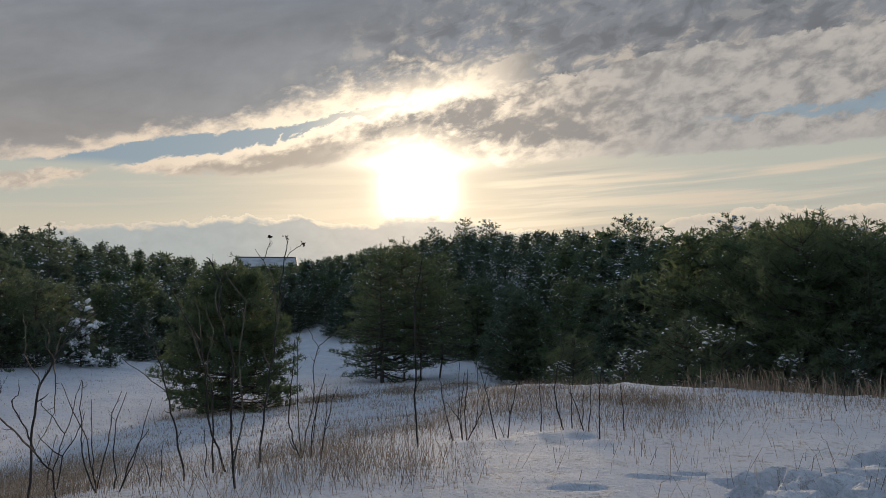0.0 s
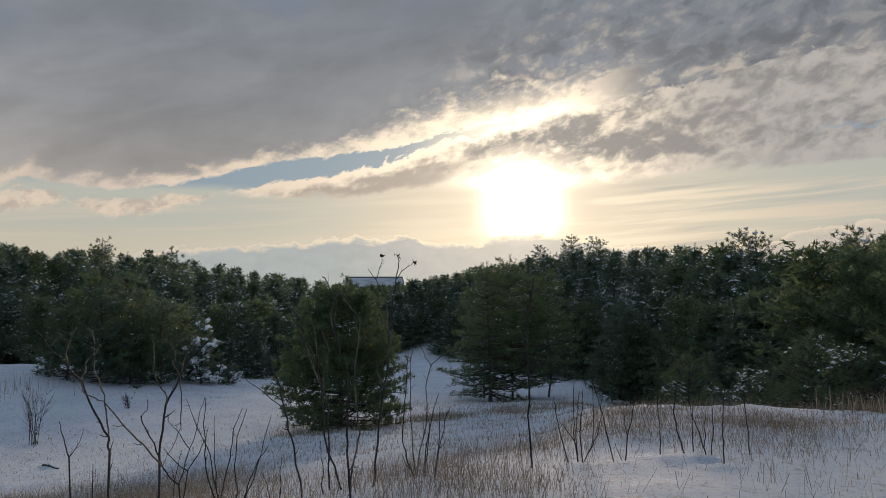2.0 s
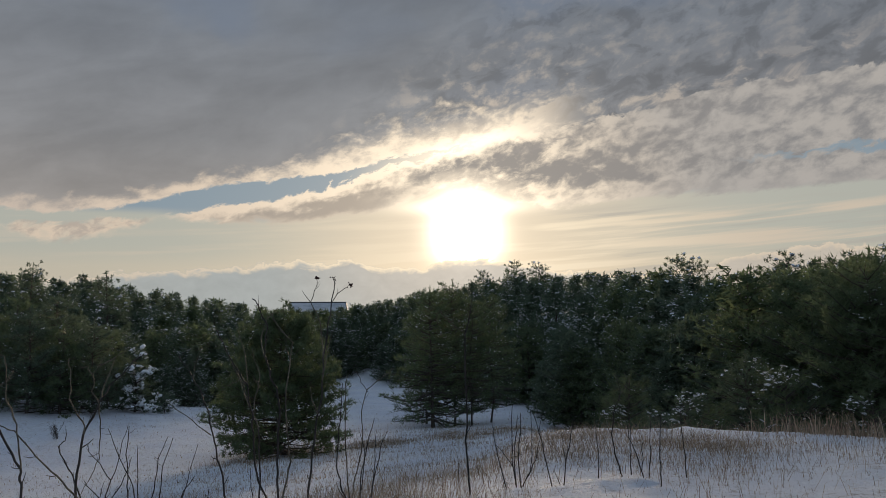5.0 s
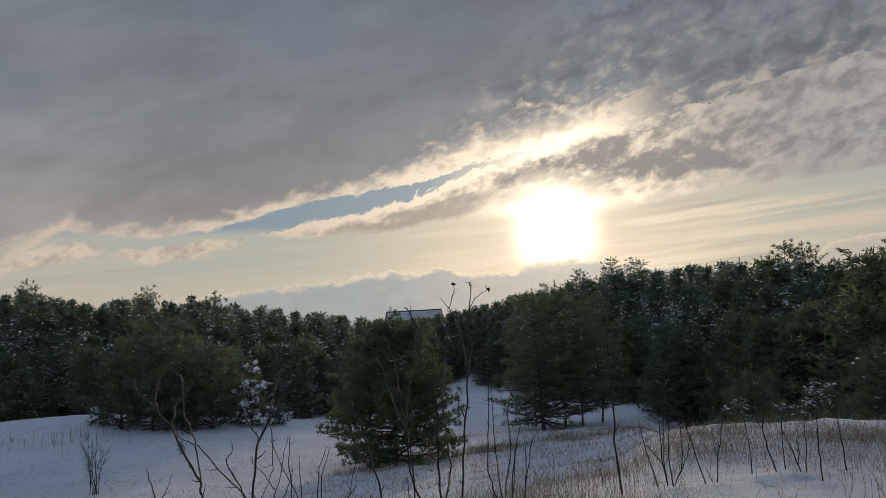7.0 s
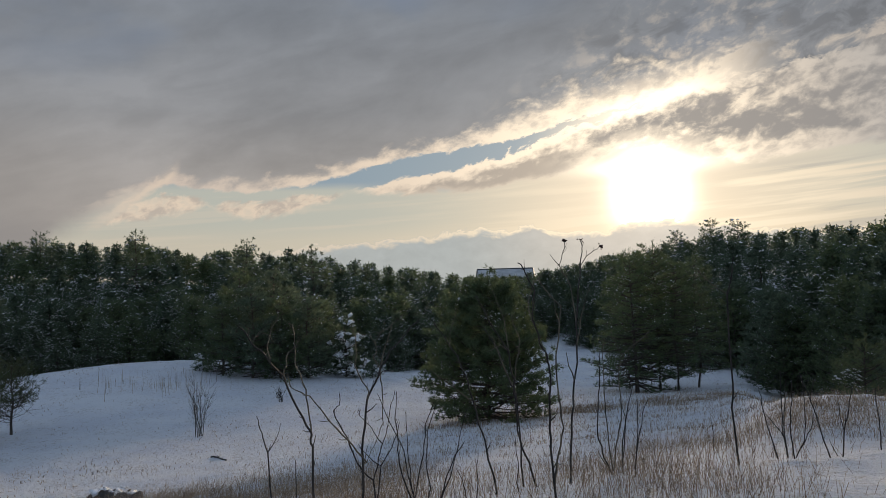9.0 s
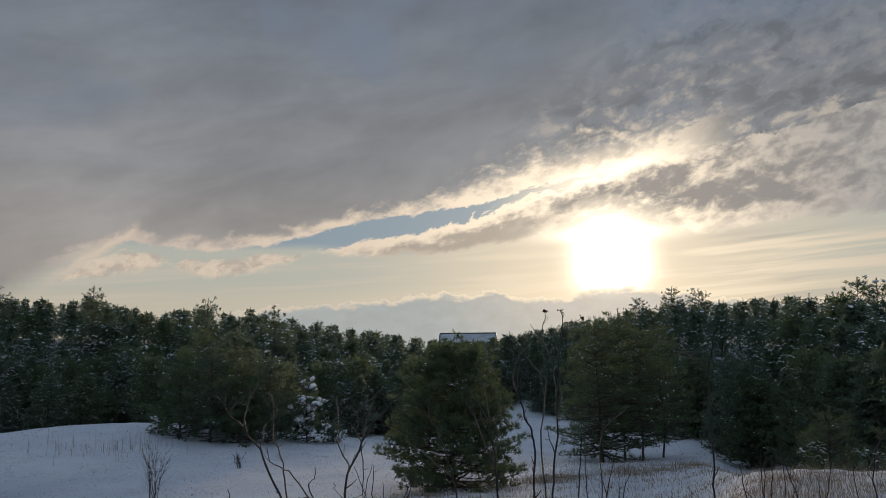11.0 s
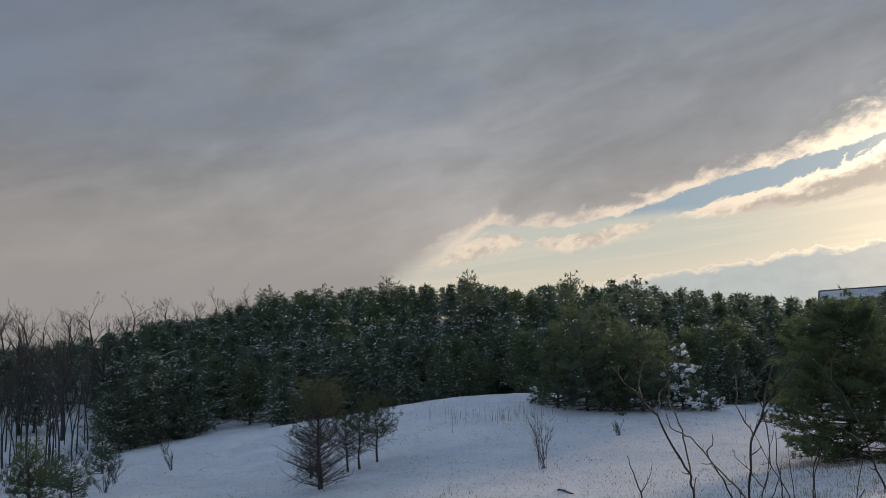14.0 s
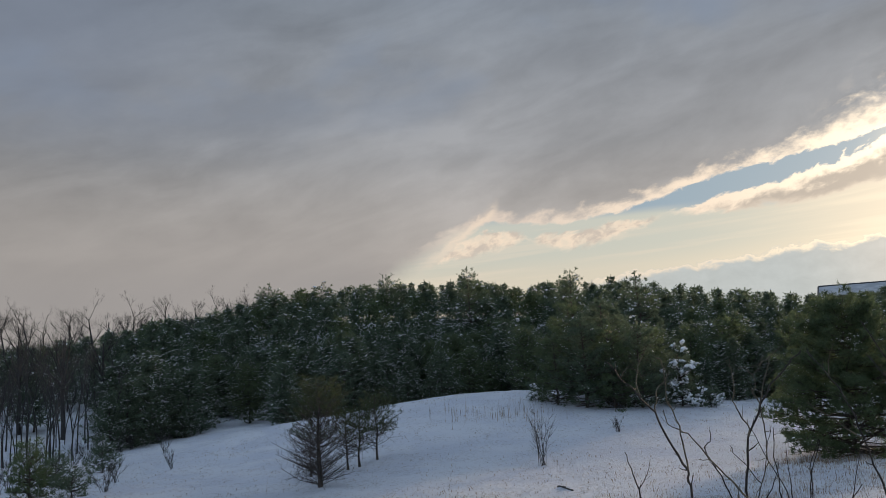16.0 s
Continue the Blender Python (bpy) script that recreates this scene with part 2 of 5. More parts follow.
    # glow round the veiled sun, held back by the thicker cloud
    thick = k.m("MAXIMUM", mul(deck, inner), mul(strip, body))
    block = mul(sub(1.0, mul(thick, 0.86)), sub(1.0, mul(bank, 0.90)))
    g1 = mul(k.m("EXPONENT", mul(k.m("POWER", k.m("DIVIDE", th, 1.75), 2.0), -1.0)), 5.0)
    g2 = mul(k.m("EXPONENT", k.m("DIVIDE", th, -3.8)), 0.22)
    wing = mul(hump(el, 9.5, 0.5), hump(az, SUN_AZ, 4.0), 1.1)
    crest = mul(hump(el, 9.6, 1.3), hump(az, SUN_AZ, 1.9), 1.3)
    break_light = mul(hump(el, mul(add(strip_top, deck_low), 0.5), 0.7), hump(az, 1.5, 5.0), 0.5)
    veil = mul(k.m("EXPONENT", k.m("DIVIDE", th, -7.0)), 0.13)
    core = add(mul(add(g1, g2, wing, crest, break_light), block), veil)
    vm = scaled((1.0, 0.86, 0.66), core)
    plus = k.node("ShaderNodeVectorMath", operation="ADD")
    k.put(plus.inputs[0], col)
    k.put(plus.inputs[1], vm)
    # overhead and behind the deck is thin and bright
    turned = k.ss(k.m("ABSOLUTE", az), 75.0, 130.0)
    thin = k.m("MAXIMUM", k.ss(el, 30.0, 58.0), mul(turned, k.ss(el, -2.0, 8.0)))
    open_sky = k.mix(deckmod, (0.222, 0.305, 0.425), (0.36, 0.437, 0.565))
    bg = k.node("ShaderNodeBackground")
    k.put(bg.inputs[0], k.mix(thin, plus.outputs[0], open_sky))
    bg.inputs[1].default_value = 1.0
    k.put(k.node("ShaderNodeOutputWorld").inputs[0], bg.outputs[0])


make_world()

sun = new("sun", bpy.data.lights.new("sun", "SUN"))
sun.data.energy, sun.data.angle, sun.data.color = 2.8, radians(6.0), (1.0, 0.75, 0.50)
sa, sb = radians(SUN_AZ), radians(SUN_EL)
sun.matrix_world = look((-60 * math.sin(sa), 60 * math.cos(sa), 30), (0, 0, 30 - 60 * math.tan(sb)))


# ---- materials ----
def material(name, build):
    mat = bpy.data.materials.new(name)
    mat.use_nodes = True
    k = Net(mat.node_tree)
    b = k.node("ShaderNodeBsdfPrincipled")
    k.put(k.node("ShaderNodeOutputMaterial").inputs[0], b.outputs[0])
    build(k, b)
    return mat


def bump(k, b, height, strength, dist):
    n = k.node("ShaderNodeBump")
    n.inputs["Strength"].default_value, n.inputs["Distance"].default_value = strength, dist
    k.put(n.inputs["Height"], height)
    k.put(b.inputs["Normal"], n.outputs[0])


def object_co(k):
    return k.node("ShaderNodeTexCoord").outputs["Object"]


def mk_snow(k, b):
    co = object_co(k)
    drift, grain, crust = k.noise(co, 0.35, 4), k.noise(co, 14, 5, 0.7), k.noise(co, 3.5, 6, 0.65)
    c = k.mix(k.ss(drift, 0.35, 0.65), (0.71, 0.755, 0.84), (0.81, 0.845, 0.90))
    # grass tips and litter that show through the thin snow
    patch = k.noise(co, 0.9, 5, 0.65)
    fleck = k.m("MULTIPLY", k.ss(k.noise(co, 8.0, 7, 0.78), 0.51, 0.62), k.ss(patch, 0.36, 0.62))
    clod = k.m("MULTIPLY", k.ss(k.noise(co, 3.4, 7, 0.8), 0.56, 0.66), k.ss(k.noise(co, 0.23, 4, 0.6), 0.40, 0.60))
    speck = k.ss(k.noise(co, 17.0, 4, 0.65), 0.63, 0.72)
    c = k.mix(k.m("MULTIPLY", k.m("MAXIMUM", k.m("MAXIMUM", fleck, k.m("MULTIPLY", clod, 0.7)), k.m("MULTIPLY", speck, 0.9)), 0.62), c, (0.26, 0.215, 0.175))
    k.put(b.inputs["Base Color"], c)
    b.inputs["Roughness"].default_value = 0.75
    b.inputs["Specular IOR Level"].default_value = 0.2
    bump(k, b, k.m("ADD", k.m("MULTIPLY", grain, 0.6), crust), 1.0, 0.15)


def mk_snowload(k, b):
    b.inputs["Base Color"].default_value = (0.80, 0.82, 0.86, 1)
    b.inputs["Roughness"].default_value = 0.8
    bump(k, b, k.noise(object_co(k), 20, 3), 0.4, 0.03)


def leafy(dark, light, tint):
    def build(k, b):
        isl = k.node("ShaderNodeNewGeometry").outputs["Random Per Island"]
        ob = k.node("ShaderNodeObjectInfo").outputs["Random"]
        c = k.mix(isl, dark, light)
        c = k.mix(k.m("MULTIPLY", ob, 0.5), c, tint)
        k.put(b.inputs["Base Color"], c)
        b.inputs["Roughness"].default_value = 0.6
        b.inputs["Specular IOR Level"].default_value = 0.3
        thru = k.node("ShaderNodeBsdfTranslucent")
        k.put(thru.inputs[0], c)
        both = k.node("ShaderNodeMixShader")
        both.inputs[0].default_value = 0.58
        k.put(both.inputs[1], b.outputs[0])
        k.put(both.inputs[2], thru.outputs[0])
        out = [n for n in k.t.nodes if n.type == "OUTPUT_MATERIAL"][0]
        k.put(out.inputs[0], both.outputs[0])
    return build


def woody(dark, light, scale):
    def build(k, b):
        co = object_co(k)
        mp = k.node("ShaderNodeMapping")
        k.put(mp.inputs[0], co)
        mp.inputs["Scale"].default_value = (1, 1, 0.25)
        n = k.noise(mp.outputs[0], scale, 5, 0.65)
        k.put(b.inputs["Base Color"], k.mix(k.ss(n, 0.35, 0.65), dark, light))
        b.inputs["Roughness"].default_value = 0.85
        bump(k, b, n, 0.7, 0.02)
    return build


def mk_straw(k, b):
    isl = k.node("ShaderNodeNewGeometry").outputs["Random Per Island"]
    k.put(b.inputs["Base Color"], k.ramp(isl, [(0.0, (0.11, 0.078, 0.055)), (0.4, (0.24, 0.172, 0.112)), (0.8, (0.38, 0.285, 0.19)), (1.0, (0.52, 0.42, 0.31))]))
    b.inputs["Roughness"].default_value = 0.7


def mk_roof(k, b):
    co = object_co(k)
    k.put(b.inputs["Base Color"], k.mix(k.ss(k.noise(co, 0.5, 4), 0.4, 0.6), (0.30, 0.32, 0.34), (0.43, 0.45, 0.47)))
    b.inputs["Roughness"].default_value = 0.6


def mk_dark(k, b):
    co = object_co(k)
    k.put(b.inputs["Base Color"], k.mix(k.noise(co, 2.0, 4), (0.03, 0.03, 0.035), (0.07, 0.065, 0.06)))
    b.inputs["Roughness"].default_value = 0.6


SNOW = material("snow", mk_snow)
LOAD = material("snow_on_branches", mk_snowload)
NEEDLE = material("pine_needles", leafy((0.060, 0.094, 0.066), (0.170, 0.222, 0.150), (0.120, 0.150, 0.088)))
NEEDLE_WARM = material("pine_needles_olive", leafy((0.062, 0.096, 0.052), (0.155, 0.205, 0.106), (0.118, 0.145, 0.078)))
NEEDLE_DRY = material("pine_needles_dull", leafy((0.040, 0.060, 0.030), (0.095, 0.115, 0.055), (0.085, 0.090, 0.045)))
BARK = material("pine_bark", woody((0.030, 0.024, 0.020), (0.085, 0.068, 0.055), 14))
GREYBARK = material("grey_bark", woody((0.020, 0.020, 0.020), (0.060, 0.058, 0.056), 10))
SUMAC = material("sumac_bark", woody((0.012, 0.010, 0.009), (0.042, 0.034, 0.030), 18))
SUMAC_PALE = material("young_sumac_bark", woody((0.045, 0.038, 0.028), (0.150, 0.128, 0.092), 18))
SEED = material("sumac_seed_head", woody((0.03, 0.015, 0.012), (0.08, 0.035, 0.025), 40))
STRAW = material("dry_straw", mk_straw)
ROOF = material("snowy_metal_roof", mk_roof)
DARK = material("dark_trim", mk_dark)


# ---- mesh helpers ----
class Bag:
    """Collects vertices and faces for one mesh."""

    def __init__(self):
        self.v, self.f, self.n = [], [], 0

    def add(self, verts, faces):
        verts = np.asarray(verts, float).reshape(-1, 3)
        self.v.append(verts)
        self.f.extend((np.asarray(faces) + self.n).tolist())
        self.n += len(verts)

    def tube(self, pts, radii, sides=6, cap=True):
        pts = [Vector(p) for p in pts]
        vs = []
        for i, p in enumerate(pts):
            d = (pts[min(i + 1, len(pts) - 1)] - pts[max(i - 1, 0)]).normalized()
            side = d.cross(Vector((0.31, 0.95, 0.07))).normalized()
            other = d.cross(side)
            for s in range(sides):
                a = 2 * math.pi * s / sides
                vs.append(p + float(radii[i]) * (math.cos(a) * side + math.sin(a) * other))
        fs = []
        for i in range(len(pts) - 1):
            for s in range(sides):
                t = (s + 1) % sides
                fs.append([i * sides + s, i * sides + t, (i + 1) * sides + t, (i + 1) * sides + s])
        if cap:
            fs.append([(len(pts) - 1) * sides + s for s in range(sides)])
        base = self.n
        self.v.append(np.array(vs))
        self.f.extend([[i + base for i in f] for f in fs])
        self.n += len(vs)

    def mesh(self, name, mat, smooth=True):
        me = bpy.data.meshes.new(name)
        me.from_pydata(np.concatenate(self.v).tolist() if self.v else [], [], self.f)
        me.materials.append(mat)
        if smooth:
            me.polygons.foreach_set("use_smooth", [True] * len(me.polygons))
        me.update()
        return me


def part(name, bag, mat, parent, label="", smooth=True):
    ob = new(name, bag.mesh(name, mat, smooth))
    ob.parent = parent
    if label:
        tagged(ob, label)
    return ob


def thing(name, place, label, category, group="", kind=""):
    ob = new(name)
    ob.empty_display_size = 0.2
    ob.matrix_basis = Matrix.Translation(place) if not isinstance(place, Matrix) else place
    return tagged(ob, label, category, group, kind)


def unit(v):
    return v / np.maximum(np.linalg.norm(v, axis=-1, keepdims=True), 1e-9)


def tufts(bag, rng, at, way, count, length, width, spread=0.75):
    """Needle tufts: thin triangles that fan out of each place along its way."""
    n = len(at)
    d = unit(way[:, None, :] + rng.normal(0, spread, (n, count, 3)))
    l = length * rng.uniform(0.6, 1.25, (n, count, 1))
    side = unit(np.cross(d, rng.normal(0, 1, (n, count, 3)))) * width * rng.uniform(0.6, 1.2, (n, count, 1))
    base = at[:, None, :] + rng.normal(0, length * 0.12, (n, count, 3))
    tip = base + d * l
    v = np.stack([base - side, base + side, tip], 2).reshape(-1, 3)
    f = np.arange(len(v)).reshape(-1, 3)
    bag.add(v, f)


LUMP_V = np.array([(1, 0, 0), (0.3, 0.95, 0), (-0.8, 0.6, 0), (-0.8, -0.6, 0), (0.3, -0.95, 0), (0.1, 0.05, 1), (0, 0, -0.7)])
LUMP_F = np.array([(0, 1, 5), (1, 2, 5), (2, 3, 5), (3, 4, 5), (4, 0, 5), (1, 0, 6), (2, 1, 6), (3, 2, 6), (4, 3, 6), (0, 4, 6)])


def lumps(bag, rng, at, size, flat=0.4):
    if size > 0.12:
        # thick clumps are made of several soft humps
        at = np.concatenate([at + rng.normal(0, size * 0.5, at.shape) * (1, 1, 0.35) for _ in range(4)])
        size, flat = size * 0.68, 0.75
    for p in at:
        s = size * (0.45 + 1.1 * rng.uniform() ** 2)
        v = LUMP_V * rng.uniform(0.75, 1.2, (7, 1)) * (s * rng.uniform(1.0, 1.5), s * rng.uniform(0.45, 0.9), s * flat)
        a, b = rng.uniform(0, 6.28), rng.normal(0, 0.35)
        r = np.array([[math.cos(a), -math.sin(a), 0], [math.sin(a), math.cos(a), 0], [0, 0, 1]]) @ np.array([[math.cos(b), 0, math.sin(b)], [0, 1, 0], [-math.sin(b), 0, math.cos(b)]])
        bag.add(v @ r.T + p, LUMP_F)


def flakes(bag, rng, at, size, twin=False):
    """Small uneven caps of snow that lie on the tufts."""
    if twin:
        at = np.concatenate([at, at + rng.normal(0, size * 0.9, at.shape) * (1, 1, 0.5)])
        size *= 0.72
    n = len(at)
    if n == 0:
        return
    r = size * (0.45 + 1.0 * rng.uniform(0, 1, (n, 1)) ** 2)
    a = rng.uniform(0, 6.283, (n, 1)) + np.array([[0.0, 1.9, 3.1, 5.0]]) + rng.normal(0, 0.25, (n, 4))
    q = r * rng.uniform(0.55, 1.35, (n, 4))
    dip = rng.normal(0, 0.35, (n, 4)) * q
    rim = np.stack([np.cos(a) * q * 1.25, np.sin(a) * q * 0.8, dip], 2)
    turn = rng.uniform(0, 6.283, n)
    c, s = np.cos(turn)[:, None], np.sin(turn)[:, None]
    rim = np.stack([rim[..., 0] * c - rim[..., 1] * s, rim[..., 0] * s + rim[..., 1] * c, rim[..., 2]], 2)
    top = np.concatenate([rng.normal(0, 0.2, (n, 2)) * r, r * 0.36], 1)[:, None, :]
    v = (np.concatenate([rim, top], 1) + np.asarray(at)[:, None, :]).reshape(-1, 3)
    f = np.array([(0, 1, 4), (1, 2, 4), (2, 3, 4), (3, 0, 4), (2, 1, 0), (3, 2, 0)])
    bag.add(v, (np.arange(n)[:, None, None] * 5 + f).reshape(-1, 3))


# ---- ground ----
def ease(a, b, v):
    v = min(1.0, max(0.0, (v - a) / (b - a)))
    return v * v * (3 - 2 * v)


SKYLINE = np.array([(-60, 4.8), (-30, 4.6), (-27, 4.7), (-24, 5.2), (-19, 5.1), (-14.7, 4.2), (-12.5, 5.1), (-8, 5.0), (-1.3, 4.9), (1, 4.4), (5, 3.8), (8.5, 2.9), (9.8, 2.65), (13.4, 2.55), (15, 2.9),
                    (18.4, 3.2), (20, 3.4), (22, 3.9), (25, 4.4), (30, 4.9), (33, 4.5), (37, 5.3), (42, 5.2), (47, 5.0), (50.5, 4.9), (53, 3.9), (57, 3.6), (60, 2.95), (63.5, 2.3), (67, 2.1), (80, 2.1)])
FRONT = np.array([(-60, 22), (-28, 23), (-20, 26), (-12, 31), (-6, 42), (-2, 54), (2, 62), (6, 76), (8, 86), (11, 84), (13, 68), (16, 60), (20, 56), (25, 53), (30, 53),
                  (34, 58), (40, 58), (48, 56), (50.5, 57), (53, 68), (55, 60), (57, 54), (60, 52), (66, 53), (80, 56)])


def along(table, az):
    return float(np.interp(az, table[:, 0], table[:, 1]))


def hill(x, y, d):
    """The wooded hillsides that rise round the field."""
    az = math.degrees(math.atan2(-x, y))
    if abs(az) > 100:
        return 0.0
    front = (along(FRONT, az - 4) + along(FRONT, az) + along(FRONT, az + 4)) / 3
    if d < front + 2:
        return 0.0
    sky = (along(SKYLINE, az - 4) + along(SKYLINE, az) + along(SKYLINE, az + 4)) / 3
    deep = 22 if front < 35 else 36
    rise = math.tan(radians(sky)) * (front + deep) + 1.6 - 4.3 + 2.1
    return max(0.3, rise) * ease(front + 1, front + deep + 2, d) * ease(100, 80, abs(az))


def lie(x, y):
    """Height of the snow: a level top that falls away to a hollow, a mound behind it, woods beyond."""
    e = (y - 10.5 - 1.25 * x) / 1.6 - 2.4 * ease(-0.4, 1.1, x) * ease(38, 22, y)
    s = math.log1p(math.exp(min(30, e / 0.7))) * 0.7 if e < 20 else e
    z = 0.05 - 2.95 * (1 - math.exp(-s / 12))
    d = math.hypot(x, y)
    z += 0.8 * ease(40, 110, d) + hill(x, y, d)
    z += 2.0 * math.exp(-((x + 29) / 9) ** 2 / 2 - ((y - 40) / 9) ** 2 / 2)
    z -= 0.3 * math.exp(-((x + 38) / 8) ** 2 / 2 - ((y - 24) / 9) ** 2 / 2)
    z -= 1.0 * ease(14.8, 20, d) * ease(0.0, 2.5, x - 0.03 * y) * (1 - ease(35, 70, d))
    return z


TRAIL = [(2.75, 5.9), (2.95, 6.5), (3.35, 6.85), (4.1, 7.3), (4.9, 7.9), (6.6, 8.8)]
HUMPS = [(0.1, 8.85, 0.05), (0.62, 9.0, 0.04), (1.15, 9.35, 0.05), (1.55, 9.45, 0.06), (-0.35, 8.7, 0.04), (-1.35, 8.2, 0.04), (1.75, 9.0, 0.04)]
PRINTS = [(1.83, 7.12, 0.22, 0.07), (1.07, 6.70, 0.20, 0.08), (2.15, 7.3, 0.12, 0.07)]


def trodden(x, y):
    """The trampled trail through the snow and a few single prints."""
    z = 0.0
    for px, py, rx, ry in PRINTS:
        q = ((x - px) / rx) ** 2 + ((y - py) / ry) ** 2
        if q < 4:
            z -= 0.055 * ease(1.6, 0.4, q + 0.9 * noise.noise(Vector((x * 9, y * 9, 1.0))))
    best = 9.0
    for (ax, ay), (bx, by) in zip(TRAIL, TRAIL[1:]):
        t = max(0, min(1, ((x - ax) * (bx - ax) + (y - ay) * (by - ay)) / ((bx - ax) ** 2 + (by - ay) ** 2)))
        best = min(best, math.hypot(x - ax - t * (bx - ax), y - ay - t * (by - ay)))
    best += 0.22 * noise.noise(Vector((x * 2.2, y * 2.2, 5.0)))
    if best < 0.75:
        n = noise.noise(Vector((x * 2.6, y * 3.4, 2.0)))
        m = noise.noise(Vector((x * 6.0, y * 7.0, 7.0)))
        z += ease(0.75, 0.6, best) * (0.05 - 0.19 * ease(-0.10, 0.06, n) + 0.07 * m)
    return z


TRACK = [(-29.5, 15.0), (-31.5, 17.45), (-34.6, 21.1), (-36.6, 24.6), (-37.6, 28.5), (-39.5, 34.0)]


def track(x, y):
    """An old track that runs up from the hollow into the woods."""
    best = 9.0
    for (ax, ay), (bx, by) in zip(TRACK, TRACK[1:]):
        t = max(0, min(1, ((x - ax) * (bx - ax) + (y - ay) * (by - ay)) / ((bx - ax) ** 2 + (by - ay) ** 2)))
        best = min(best, math.hypot(x - ax - t * (bx - ax), y - ay - t * (by - ay)))
    return -0.22 * ease(1.3, 0.5, best) + 0.14 * math.exp(-((best - 1.7) / 0.5) ** 2)


def relief(x, y):
    d = math.hypot(x, y)
    z = lie(x, y)
    if x < -26 and 26 < d < 60:
        z += track(x, y)
    if d < 160:
        z += 0.10 * noise.noise(Vector((x * 0.22, y * 0.22, 0))) * ease(2, 12, d)
        z += 0.05 * noise.noise(Vector((x * 0.9, y * 0.9, 4))) * (0.35 + 0.65 * ease(10, 15, d))
    if 9 < d < 60:
        z += ease(9, 16, d) * (0.045 * noise.noise(Vector((x * 1.9, y * 1.9, 14))) + 0.03 * noise.noise(Vector((x * 4.1, y * 4.1, 3))))
    if d < 24:
        z += 0.012 * noise.noise(Vector((x * 3.2, y * 3.2, 8))) * (1 + ease(-4, 1, (y - 10.5 - 1.25 * x) / 1.6))
        z += trodden(x, y)
        for hx, hy, up in HUMPS:
            q = ((x - hx) ** 2 + (y - hy) ** 2) / 0.04
            if q < 6:
                z += 0.75 * up * math.exp(-q)
    return z


def make_ground():
    angles = [a * 0.35 for a in range(-110, 230)] + [80.5 + 3.5 * i for i in range(1, 69)]
    rings = [0.3, 0.8, 1.5, 2.2, 2.9, 3.5, 4.0, 4.4, 4.8, 5.2] + [5.5 + 0.04 * i for i in range(75)] + [8.5 + 0.09 * i for i in range(70)]
    r = rings[-1]
    while r < 4000:
        r *= 1.013 if r < 56 else 1.035 if r < 120 else 1.25
        rings.append(r)
    na = len(angles)
    verts = [(0, 0, lie(0, 0))]
    for r in rings:
        for a in angles:
            x, y = -math.sin(radians(a)) * r, math.cos(radians(a)) * r
            verts.append((x, y, relief(x, y)))
    faces = [[0, 1 + j, 1 + (j + 1) % na] for j in range(na)]
    for i in range(len(rings) - 1):
        o = 1 + i * na
        for j in range(na):
            q = (j + 1) % na
            faces.append([o + j, o + na + j, o + na + q, o + q])
    faces = [f[::-1] if len(f) == 3 else f[::-1] for f in faces]
    me = bpy.data.meshes.new("ground")
    me.from_pydata(verts, [], faces)
    me.polygons.foreach_set("use_smooth", [True] * len(me.polygons))
    me.materials.append(SNOW)
    me.update()
    if me.polygons[na * 20].normal.z < 0:
        me.flip_normals()
    tagged(new("ground", me), "snow-covered open field with drifts and a trampled trail", "snowy ground", kind="structure")


make_ground()


